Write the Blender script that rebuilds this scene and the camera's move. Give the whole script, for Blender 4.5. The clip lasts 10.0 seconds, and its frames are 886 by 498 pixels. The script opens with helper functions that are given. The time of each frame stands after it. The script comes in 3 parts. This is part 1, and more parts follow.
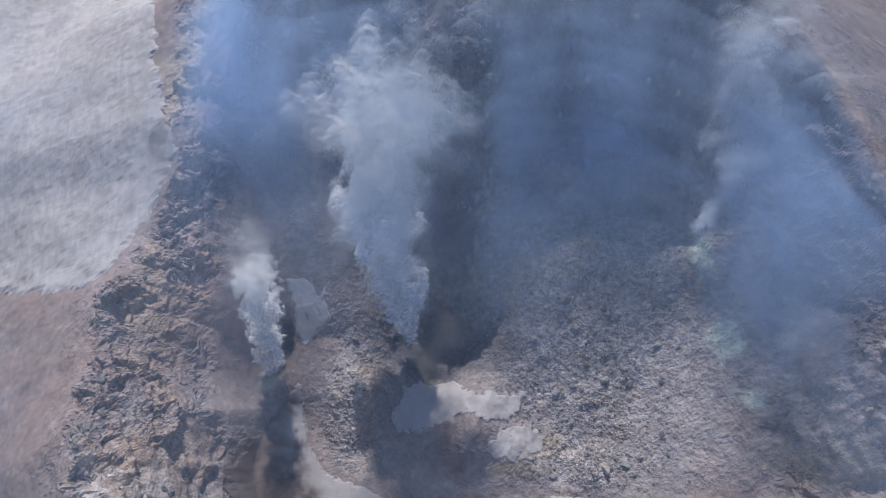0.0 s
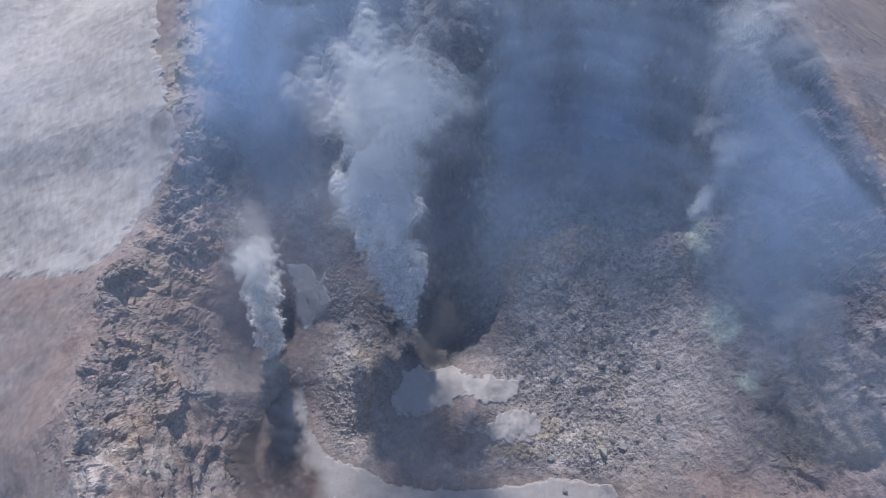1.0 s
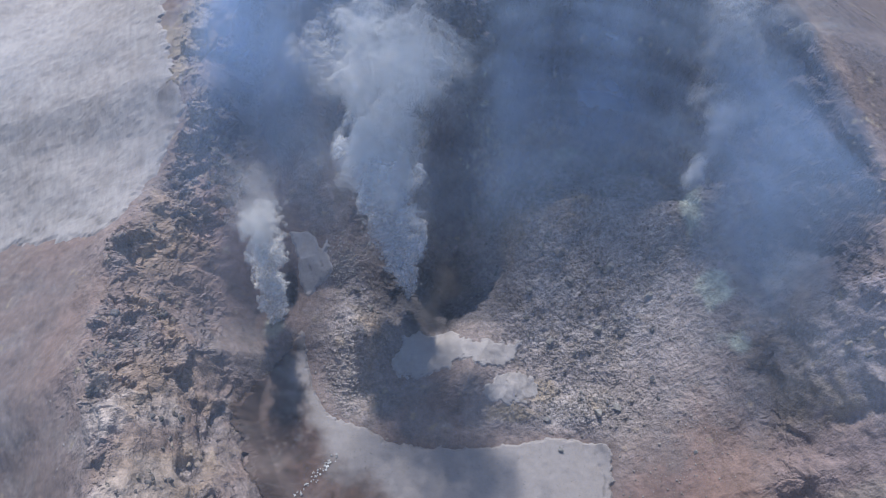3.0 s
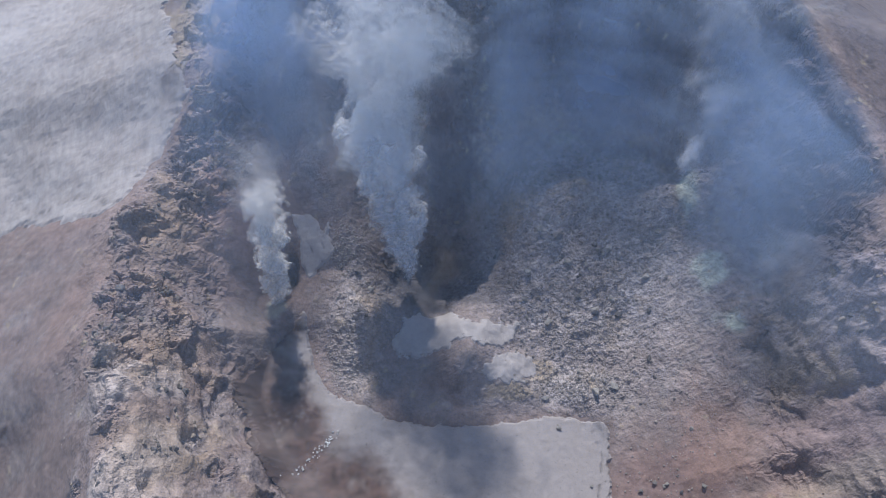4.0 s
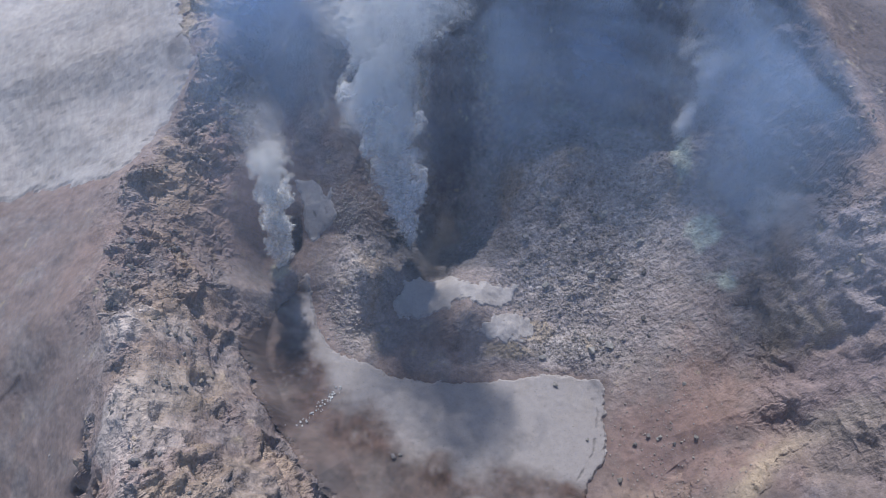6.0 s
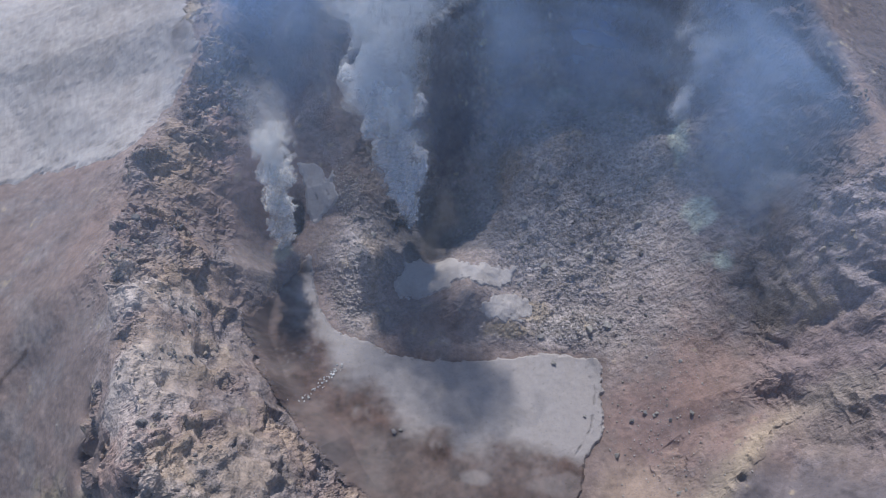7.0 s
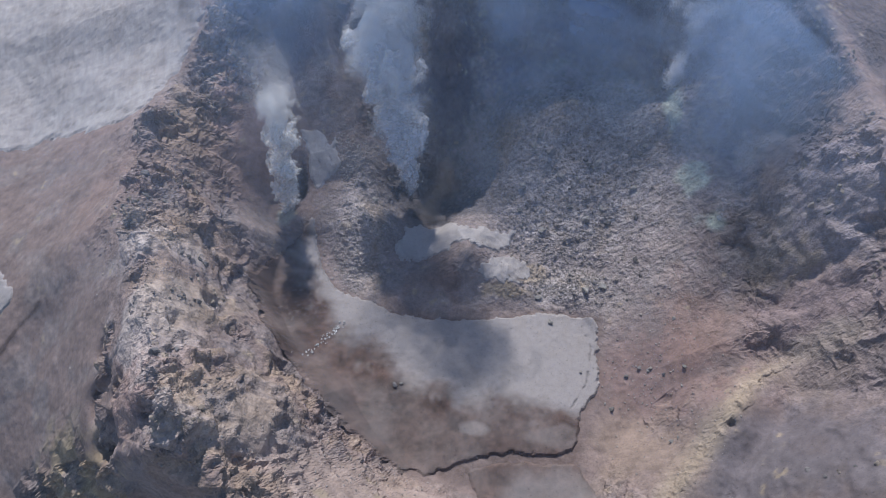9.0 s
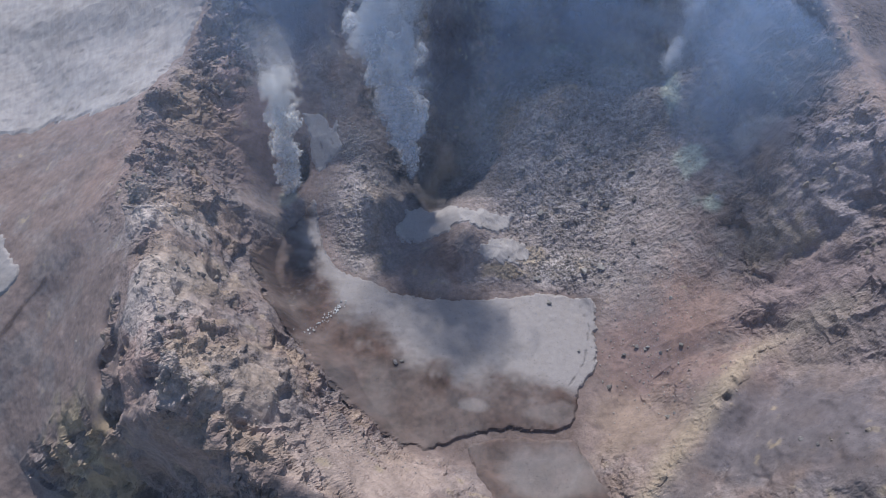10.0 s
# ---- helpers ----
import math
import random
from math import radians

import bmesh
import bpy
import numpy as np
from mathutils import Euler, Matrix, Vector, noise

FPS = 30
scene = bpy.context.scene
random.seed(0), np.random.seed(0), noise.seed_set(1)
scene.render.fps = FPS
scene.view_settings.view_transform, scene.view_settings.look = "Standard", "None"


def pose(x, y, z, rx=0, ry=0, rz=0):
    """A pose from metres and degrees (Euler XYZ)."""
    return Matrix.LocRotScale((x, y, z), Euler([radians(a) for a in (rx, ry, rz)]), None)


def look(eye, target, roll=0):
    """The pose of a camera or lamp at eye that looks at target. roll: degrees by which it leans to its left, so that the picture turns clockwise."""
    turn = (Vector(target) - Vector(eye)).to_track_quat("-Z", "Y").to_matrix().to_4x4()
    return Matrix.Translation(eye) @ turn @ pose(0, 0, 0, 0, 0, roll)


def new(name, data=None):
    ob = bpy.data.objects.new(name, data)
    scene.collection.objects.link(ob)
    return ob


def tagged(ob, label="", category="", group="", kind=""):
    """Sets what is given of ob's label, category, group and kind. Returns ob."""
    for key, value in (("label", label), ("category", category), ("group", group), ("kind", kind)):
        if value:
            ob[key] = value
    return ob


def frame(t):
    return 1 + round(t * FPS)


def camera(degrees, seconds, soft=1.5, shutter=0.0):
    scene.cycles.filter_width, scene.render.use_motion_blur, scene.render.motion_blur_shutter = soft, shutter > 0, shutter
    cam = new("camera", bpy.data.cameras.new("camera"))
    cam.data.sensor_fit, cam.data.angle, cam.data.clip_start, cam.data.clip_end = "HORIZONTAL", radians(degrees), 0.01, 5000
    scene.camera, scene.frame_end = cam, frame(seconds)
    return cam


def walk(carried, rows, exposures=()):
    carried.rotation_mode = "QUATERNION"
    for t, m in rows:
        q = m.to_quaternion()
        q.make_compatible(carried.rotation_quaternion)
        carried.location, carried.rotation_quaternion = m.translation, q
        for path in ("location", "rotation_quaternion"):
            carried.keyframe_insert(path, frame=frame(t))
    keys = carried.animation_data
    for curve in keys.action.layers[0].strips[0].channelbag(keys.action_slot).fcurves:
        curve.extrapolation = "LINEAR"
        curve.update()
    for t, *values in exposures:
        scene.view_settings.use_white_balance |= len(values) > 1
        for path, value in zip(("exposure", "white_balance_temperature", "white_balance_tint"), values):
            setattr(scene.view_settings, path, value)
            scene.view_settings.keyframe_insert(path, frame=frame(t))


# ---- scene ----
cam = camera(74.0, 10.0, soft=1.1)
METRES, EYE, TILT, LEAN, TURN = 80.0, 180.0, -58.0, 0.0, 0.0
ROWS = [
    (0, 0.0000, 0.0000, 0.0000, 0.000, 0.000, -0.000),
    (0.5, 0.0038, -0.0153, -0.0363, 0.027, -0.005, 0.010),
    (1, 0.0078, -0.0335, -0.0778, 0.049, -0.005, 0.010),
    (1.5, 0.0085, -0.0517, -0.1197, 0.043, 0.011, 0.000),
    (2, 0.0110, -0.0721, -0.1656, 0.060, -0.011, -0.020),
    (2.5, 0.0129, -0.0905, -0.2108, 0.082, -0.011, -0.040),
    (4, 0.0140, -0.1557, -0.3578, 0.065, -0.011, -0.120),
    (4.5, 0.0154, -0.1761, -0.4094, 0.082, -0.038, -0.120),
    (5, 0.0171, -0.1956, -0.4575, 0.109, -0.060, -0.130),
    (5.5, 0.0180, -0.2162, -0.5057, 0.120, -0.082, -0.160),
    (7, 0.0181, -0.2850, -0.6660, 0.109, -0.065, -0.240),
    (7.5, 0.0201, -0.3056, -0.7159, 0.125, -0.092, -0.260),
    (8, 0.0215, -0.3283, -0.7699, 0.147, -0.114, -0.290),
    (8.5, 0.0225, -0.3490, -0.8197, 0.163, -0.130, -0.310),
    (9, 0.0241, -0.3713, -0.8731, 0.179, -0.147, -0.320),
    (9.5, 0.0254, -0.3919, -0.9232, 0.190, -0.174, -0.330),
    (10, 0.0262, -0.4118, -0.9737, 0.212, -0.255, -0.390),
]
walk(cam, [(t, pose(0, 0, EYE, TILT, LEAN, TURN) @ pose(METRES * x, METRES * y, METRES * z, 90 + pitch, roll, yaw)) for t, x, y, z, yaw, pitch, roll in ROWS],
     exposures=[(0.0, -0.1), (10.0, -0.17)])

# ---- sky and sun ----
SUN_AZIMUTH, SUN_HEIGHT = -6.0, 44.0
world = bpy.data.worlds.new("sky")
scene.world = world
world.use_nodes = True
wn = world.node_tree.nodes
sky = wn.new("ShaderNodeTexSky")
sky.sky_type, sky.sun_disc = "NISHITA", False
sky.sun_elevation, sky.sun_rotation = radians(SUN_HEIGHT), radians(SUN_AZIMUTH)
sky.altitude = 1500
world.node_tree.links.new(sky.outputs[0], wn["Background"].inputs[0])
wn["Background"].inputs[1].default_value = 0.125
sun = new("sun", bpy.data.lights.new("sun", "SUN"))
sun.data.energy, sun.data.angle, sun.data.color = 4.75, radians(0.55), (1.0, 0.96, 0.93)
sun.matrix_world = look((150, 350, 500), (150 - math.sin(radians(SUN_AZIMUTH)) * math.cos(radians(SUN_HEIGHT)) * 100,
                                          350 - math.cos(radians(SUN_AZIMUTH)) * math.cos(radians(SUN_HEIGHT)) * 100,
                                          500 - math.sin(radians(SUN_HEIGHT)) * 100))
scene.cycles.transparent_max_bounces = 128


# ---- materials ----
def nodes(name):
    m = bpy.data.materials.new(name)
    m.use_nodes = True
    return m, m.node_tree.nodes, m.node_tree.links, m.node_tree.nodes["Principled BSDF"]


def noise_node(n, l, co, scale, detail=5, rough=.6, stretch=None):
    t = n.new("ShaderNodeTexNoise")
    t.inputs["Scale"].default_value, t.inputs["Detail"].default_value, t.inputs["Roughness"].default_value = scale, detail, rough
    if stretch:
        mp = n.new("ShaderNodeMapping")
        mp.inputs["Scale"].default_value = stretch
        l.new(co, mp.inputs[0])
        co = mp.outputs[0]
    l.new(co, t.inputs[0])
    return t.outputs[0]


def ramp(n, l, fac, a, b, lo, hi):
    r = n.new("ShaderNodeMapRange")
    r.inputs[1].default_value, r.inputs[2].default_value, r.inputs[3].default_value, r.inputs[4].default_value = a, b, lo, hi
    l.new(fac, r.inputs[0])
    return r.outputs[0]


def times(n, l, a, b):
    """Colour a times number b."""
    m = n.new("ShaderNodeMix")
    m.data_type, m.blend_type = "RGBA", "MULTIPLY"
    m.inputs[0].default_value = 1.0
    l.new(a, m.inputs[6])
    l.new(b, m.inputs[7])
    return m.outputs[2]


def bump(n, l, b, height, strength, distance):
    k = n.new("ShaderNodeBump")
    k.inputs["Strength"].default_value, k.inputs["Distance"].default_value = strength, distance
    l.new(height, k.inputs["Height"])
    l.new(k.outputs[0], b.inputs["Normal"])
    return k


def soil_material(name, coarse=.35, fine=1.6, relief_m=.48):
    """Ash and broken rock; the sheet's last value says how coarse it is."""
    m, n, l, b = nodes(name)
    co = n.new("ShaderNodeNewGeometry").outputs["Position"]
    at = n.new("ShaderNodeVertexColor")
    at.layer_name = "tint"
    big, mid, small = noise_node(n, l, co, .09, 5, .6), noise_node(n, l, co, coarse, 4, .55), noise_node(n, l, co, fine, 3, .5)
    even = times(n, l, at.outputs[0], ramp(n, l, big, .3, .7, .84, 1.16))
    even = times(n, l, even, ramp(n, l, mid, .33, .67, .88, 1.12))
    even = times(n, l, even, ramp(n, l, small, .3, .7, .93, 1.07))
    even = times(n, l, even, ramp(n, l, noise_node(n, l, co, 1.0, 2, .5), .66, .70, 1.0, .72))
    chips = n.new("ShaderNodeTexVoronoi")
    chips.inputs["Scale"].default_value = .8
    bent = n.new("ShaderNodeVectorMath")
    bent.operation = "MULTIPLY_ADD"
    wob = n.new("ShaderNodeTexNoise")
    wob.inputs["Scale"].default_value, wob.inputs["Detail"].default_value = 1.3, 3
    l.new(co, wob.inputs[0])
    l.new(wob.outputs[1], bent.inputs[0])
    bent.inputs[1].default_value = (.9, .9, .9)
    l.new(co, bent.inputs[2])
    l.new(bent.outputs[0], chips.inputs[0])
    cell = n.new("ShaderNodeSeparateColor")
    l.new(chips.outputs["Color"], cell.inputs[0])
    c = times(n, l, at.outputs[0], ramp(n, l, big, .3, .7, .78, 1.22))
    c = times(n, l, c, ramp(n, l, mid, .33, .67, .80, 1.2))
    c = times(n, l, c, ramp(n, l, small, .3, .7, .86, 1.14))
    c = times(n, l, c, ramp(n, l, cell.outputs[0], 0, 1, .78, 1.22))
    rough = n.new("ShaderNodeMix")
    rough.data_type = "RGBA"
    l.new(at.outputs["Alpha"], rough.inputs[0])
    l.new(even, rough.inputs[6])
    l.new(c, rough.inputs[7])
    l.new(rough.outputs[2], b.inputs["Base Color"])
    b.inputs["Roughness"].default_value = .93
    b.inputs["Specular IOR Level"].default_value = .25

    def plus(p, k, q):
        add = n.new("ShaderNodeMath")
        add.operation = "MULTIPLY_ADD"
        l.new(p, add.inputs[0])
        add.inputs[1].default_value = k
        l.new(q, add.inputs[2])
        return add.outputs[0]
    high = plus(mid, 2.8, plus(chips.outputs["Distance"], -.55, small))
    l.new(at.outputs["Alpha"], bump(n, l, b, high, 1.0, relief_m * 1.7).inputs["Strength"])
    return m


def rock_material(name, colour):
    m, n, l, b = nodes(name)
    co = n.new("ShaderNodeNewGeometry").outputs["Position"]
    info = n.new("ShaderNodeObjectInfo")
    rgb = n.new("ShaderNodeRGB")
    rgb.outputs[0].default_value = (*colour, 1)
    isl = n.new("ShaderNodeNewGeometry")
    a, s = noise_node(n, l, co, .7, 5), noise_node(n, l, co, 3.5, 4, .7)
    c = times(n, l, rgb.outputs[0], ramp(n, l, a, .3, .7, .75, 1.25))
    c = times(n, l, c, ramp(n, l, s, .3, .7, .75, 1.25))
    c = times(n, l, c, ramp(n, l, info.outputs["Random"], 0, 1, .7, 1.3))
    c = times(n, l, c, ramp(n, l, isl.outputs["Random Per Island"], 0, 1, .85, 1.15))
    l.new(c, b.inputs["Base Color"])
    b.inputs["Roughness"].default_value = .9
    bump(n, l, b, s, .6, .25)
    return m


def snow_material(name, ripples=None):
    m, n, l, b = nodes(name)
    co = n.new("ShaderNodeNewGeometry").outputs["Position"]
    at = n.new("ShaderNodeVertexColor")
    at.layer_name = "tint"
    cups, fine = noise_node(n, l, co, .55, 4, .6), noise_node(n, l, co, 2.2, 4, .65)
    c = times(n, l, at.outputs[0], ramp(n, l, cups, .35, .65, .94, 1.04))
    c = times(n, l, c, ramp(n, l, fine, .3, .7, .93, 1.06))
    c = times(n, l, c, ramp(n, l, noise_node(n, l, co, 1.3, 2, .5), .67, .72, 1.0, .6))
    if ripples:
        # sun cups drawn out along the fall of the slope
        turn = n.new("ShaderNodeMapping")
        turn.inputs["Rotation"].default_value = (0, 0, radians(-14))
        l.new(co, turn.inputs[0])
        row = noise_node(n, l, turn.outputs[0], .42, 4, .55, ripples)
        wide = noise_node(n, l, turn.outputs[0], .045, 4, .5, (1, .45, .5))
        c = times(n, l, c, ramp(n, l, row, .36, .62, .90, 1.05))
        c = times(n, l, c, ramp(n, l, wide, .3, .7, .93, 1.08))
        mixed = n.new("ShaderNodeMath")
        mixed.operation = "MULTIPLY_ADD"
        l.new(row, mixed.inputs[0])
        mixed.inputs[1].default_value = 3.0
        l.new(fine, mixed.inputs[2])
        fine = mixed.outputs[0]
    l.new(c, b.inputs["Base Color"])
    b.inputs["Roughness"].default_value = .75
    b.inputs["Specular IOR Level"].default_value = .3
    bump(n, l, b, fine, .5, .3)
    return m


SOIL = soil_material("volcanic_soil")
SNOW = snow_material("old_snow")
SNOW_RIPPLED = snow_material("rippled_snow", (1, .3, .4))
SNOW_ICE = rock_material("white_ice", (.62, .63, .65))
ROCK_GREY = rock_material("grey_lava", (.16, .152, .156))
ROCK_TAN = rock_material("tan_altered_rock", (.26, .225, .195))
ROCK_SCREE = rock_material("scree", (.36, .325, .31))
ROCK_PALE = rock_material("pale_boulder", (.27, .26, .25))



def gas_material(name, colour, wisp, low=.5, high=1.45, stretch=(1, .4, .4), through_=.5):
    """A thin veil of gas; how thick it is lies in the sheet's own values."""
    m, n, l, b = nodes(name)
    n.remove(b)
    at = n.new("ShaderNodeVertexColor")
    at.layer_name = "tint"
    co = n.new("ShaderNodeNewGeometry").outputs["Position"]
    w = ramp(n, l, noise_node(n, l, co, wisp, 6, .55, stretch), .3, .7, low, high)
    a = times(n, l, at.outputs[0], w)
    dif, tra, thr = n.new("ShaderNodeBsdfDiffuse"), n.new("ShaderNodeBsdfTranslucent"), n.new("ShaderNodeBsdfTransparent")
    dif.inputs[0].default_value = tra.inputs[0].default_value = (*colour, 1)
    mix, both = n.new("ShaderNodeMixShader"), n.new("ShaderNodeMixShader")
    both.inputs[0].default_value = through_
    l.new(dif.outputs[0], both.inputs[1])
    l.new(tra.outputs[0], both.inputs[2])
    l.new(a, mix.inputs[0])
    l.new(thr.outputs[0], mix.inputs[1])
    l.new(both.outputs[0], mix.inputs[2])
    l.new(mix.outputs[0], n["Material Output"].inputs[0])
    return m


# tint of the translucent sheets that imitate blue haze
HAZE = gas_material("blue_haze", (.47, .67, 1.0), .045)
DUST = gas_material("brown_smoke", (.24, .225, .225), .1, .8, 1.2, None)
STEAM = gas_material("white_steam", (.90, .93, .98), .12, .82, 1.2, None, .4)
STEAM_WHITE = gas_material("dense_white_steam", (.99, .99, .99), .3, .85, 1.15, None, .15)

def step(v, a, b):
    u = np.clip((v - a) / (b - a), 0, 1)
    return u * u * (3 - 2 * u)


# ---- relief: the crater as named ridges, fans and hollows ----
def smax(a, b, k=4.0):
    return np.maximum(a, b) + k * np.exp(-np.abs(a - b) / k) * 0.35


def along(x, y, pts, blend=3.5):
    """Signed distance (positive to the right of the line's course), the line's other values near the place, the lean to its right (1) or left (-1), and the plain distance."""
    runs = []
    for p, q in zip(pts[:-1], pts[1:]):
        dx, dy = q[0] - p[0], q[1] - p[1]
        u = np.clip(((x - p[0]) * dx + (y - p[1]) * dy) / (dx * dx + dy * dy), 0, 1)
        ex, ey = x - p[0] - u * dx, y - p[1] - u * dy
        d = np.hypot(ex, ey)
        runs.append((d, u, (dy * ex - dx * ey) / (d * math.hypot(dx, dy) + 1e-6), p, q))
    best = runs[0][0]
    for r in runs[1:]:
        best = np.minimum(best, r[0])
    side, lean, total = np.zeros(x.shape), np.zeros(x.shape), np.zeros(x.shape)
    vals = [np.zeros(x.shape) for _ in pts[0][2:]]
    for d, u, cross, p, q in runs:
        side = np.where(d <= best, np.sign(cross), side)
        w = np.exp(-(d - best) / blend)
        total, lean = total + w, lean + w * cross
        for k in range(len(vals)):
            vals[k] = vals[k] + w * (p[2 + k] + u * (q[2 + k] - p[2 + k]))
    return best * side, [v / total for v in vals], np.clip(lean / total, -1, 1), best


def ridge(x, y, pts, round_=2.5):
    """Height under a crest line of (x, y, height, fall to the right, fall to the left)."""
    _, (h, right, left), lean, off = along(x, y, pts)
    d = np.sqrt(off * off + round_ * round_) - round_
    return h - (right * (.5 + .5 * lean) + left * (.5 - .5 * lean)) * d


RIM_LEFT = [(-60, -112, -78, 1.00, 1.00), (-72, -64, -34, 1.30, 1.00), (-69, -41, 20, 2.20, 1.05), (-66, -33, 28, 2.65, 1.07), (-82, -4, 19, 3.00, 1.07), (-96, 29, 10, 3.00, 0.83), (-109, 49, 2, 1.32, 0.66), (-117, 78, -10, 1.59, 0.47), (-122, 101, -12, 1.13, 0.53), (-112, 136, -19, 0.56, 0.27), (-107, 160, -12, 0.98, 0.40), (-109, 190, -6, 1.40, 0.30), (-108, 232, -3, 1.40, 0.30), (-111, 265, 5, 1.30, 0.45)]
RIM_BACK = [(-111, 265, 5, 1.05, 0.45), (-60, 264, 52, 1.10, 0.60), (-0, 260, 60, 1.12, 0.50), (60, 250, 58, 1.19, 0.50), (112, 216, 43, 1.43, 0.52), (144, 167, 29, 1.68, 0.50)]
RIM_RIGHT = [(144, 167, 29, 1.91, 0.39), (148, 130, 23, 2.17, 0.33), (159, 95, 15, 2.01, 0.30), (154, 63, 18, 2.71, 0.33), (161, 25, 9, 1.75, 0.35), (153, -18, 9, 2.18, 0.50), (124, -50, 16, 2.38, 0.90), (108, -85, -10, 1.20, 1.00)]
SPUR_FRONT = [(-66, -40, 22, 1.60, 1.58), (-56, -47, 6, 1.40, 1.45), (-42, -53, -9, 1.30, 1.40), (-24, -58, -24, 1.20, 1.35), (-5, -60, -33, 1.20, 1.30), (14, -62, -43, 1.10, 1.20), (40, -70, -58, 1.00, 1.10)]
# ridge added behind the pit to throw shade on it; its shape is guessed
SHADE_SPUR = [(4, 258, 60, 1.10, 1.10), (2, 205, 34, 1.30, 1.30), (4, 172, -2, 1.50, 1.50), (6, 150, -40, 1.30, 1.30)]
RIB = [(-35, 85, -64, 0.71, 0.76), (-44, 118, -46, 0.90, 0.26), (-54, 153, -26, 0.98, 0.90), (-62, 191, -0, 1.00, 1.10), (-64, 240, 34, 1.00, 0.97)]
MOUND = [(-42, 56, -65, 0.71, 0.51), (-34, 77, -54, 1.05, 0.27), (-45, 97, -54, 0.88, 0.20)]
LIP = [(-16, 46, -67, 0.60, 0.51), (-3, 58, -63, 0.70, 0.65), (12, 62, -54, 0.60, 0.34), (24, 56, -64, 0.63, 0.35), (46, 46, -75, 0.61, 0.43), (62, 51, -68, 0.25, 0.37)]
BUTTRESS = [(133, 21, -28, 1.02, 0.96), (128, 46, -45, 0.80, 0.91)]
SPUR_RIGHT = [(140, 7.5, -32, 1.30, 0.30), (127, 4, -37, 1.60, 0.15), (113.5, -4.2, -38, 1.70, 0.10), (102.5, -15.5, -38.5, 1.80, 0.10), (92.5, -28, -41, 1.70, 0.15), (78.5, -42.5, -44, 1.50, 0.20), (66, -58, -50, 1.30, 0.40)]

# swells and dips of single slopes: x, y, their half widths, metres up
SWELLS = [(131, 33, 12, 15, -9), (124, 12, 8, 8, -7), (88, -18, 9, 12, -6), (-63, 13, 7, 13, 10), (72, 160, 15, 12, -9), (108, 128, 11, 14, 10), (141, 76, 7, 12, 9),
          (-121, 97, 8, 10, 5), (-150, 16, 16, 14, -4), (-86, -54, 15, 10, -24)]
HOLLOWS = [(-85, 53, 3.5, 7, 10), (-103, -20, 4, 5, 9), (-97, -33, 6, 4, 10), (-104, -6, 3, 4, 7), (-93, -21, 3, 3, 4), (-93, 12, 2, 3, 3), (103.5, -17.5, 1.4, 1.4, 2.5), (-68.5, 101, 3.2, 8, 6), (143, 36, 5, 3, 6)]


def relief(x, y):
    floor_ = -69.5 - .085 * x - .01 * np.clip(-y, 0, 400) * 2.0
    floor_ = floor_ + .02 * np.clip(60 - y, -60, 60)
    # debris fan that comes down from the back wall
    fan = -27 - .345 * np.hypot(x - 92, (y - 188)) + 2.0 * np.exp(-((x - 70) / 30) ** 2 - ((y - 145) / 22) ** 2)
    fan = fan + 2.2 * np.sin(x / 9.0 + 1.3 * np.sin(y / 13.0)) * np.sin(y / 11.0 + np.sin(x / 17.0)) * step(y, 90, 130)
    apron = -30 - .55 * np.hypot((x - 136) * 1.1, (y - 100) * .5)
    z = smax(floor_, fan, 3)
    z = smax(z, apron, 3)
    # plain outside the left rim, and ground far off
    inside = step(along(x, y, RIM_LEFT)[0], -12, 12)
    plain = -44 - .2 * np.clip(100 - y, 0, 200) - .05 * np.clip(-180 - x, 0, 900)
    z = z * inside + np.minimum(z, plain) * (1 - inside)
    for line in (MOUND, RIB, LIP, BUTTRESS):
        z = smax(z, ridge(x, y, line), 2.5)
    # pit with the great vent, hollow of the side vent
    z = z - 13 * np.exp(-((x + 4) / 16) ** 2 - ((y - 108) / 20) ** 2)
    z = z - 12 * np.exp(-(np.abs(x - 11 - 2 * np.sin(y / 12.0)) / 24) ** 4) * step(y, 96, 120) * step(-y, -215, -160)
    z = z - 2 * np.exp(-((x + 75) / 4) ** 2 - ((y - 91) / 5) ** 2)
    walls = smax(ridge(x, y, RIM_LEFT), ridge(x, y, RIM_BACK), 3)
    walls = smax(walls, ridge(x, y, RIM_RIGHT), 3)
    walls = smax(walls, smax(ridge(x, y, SPUR_FRONT), ridge(x, y, SPUR_RIGHT), 2.5), 2.5)
    walls = smax(walls, ridge(x, y, SHADE_SPUR), 2.5)
    outside = step(-along(x, y, RIM_LEFT)[0], 0, 30)
    z = smax(z, walls, 3.5 + 11 * outside)
    for cx, cy, rx, ry, up in SWELLS:
        z = z + up * np.exp(-((x - cx) / rx) ** 2 - ((y - cy) / ry) ** 2)
    for cx, cy, rx, ry, deep in HOLLOWS:
        z = z - deep * np.exp(-((x - cx) / rx) ** 2 - ((y - cy) / ry) ** 2)
    return z


# ---- fine relief ----
def hash3(i, j, k, seed):
    h = (i.astype(np.int64) * 374761393 + j.astype(np.int64) * 668265263 + k.astype(np.int64) * 2147483647 + seed * 974711) & 0xFFFFFFFF
    h = ((h ^ (h >> 13)) * 1274126177) & 0xFFFFFFFF
    h = ((h ^ (h >> 16)) * 2246822519) & 0xFFFFFFFF
    return ((h ^ (h >> 15)) & 0xFFFFFF) / float(0xFFFFFF)


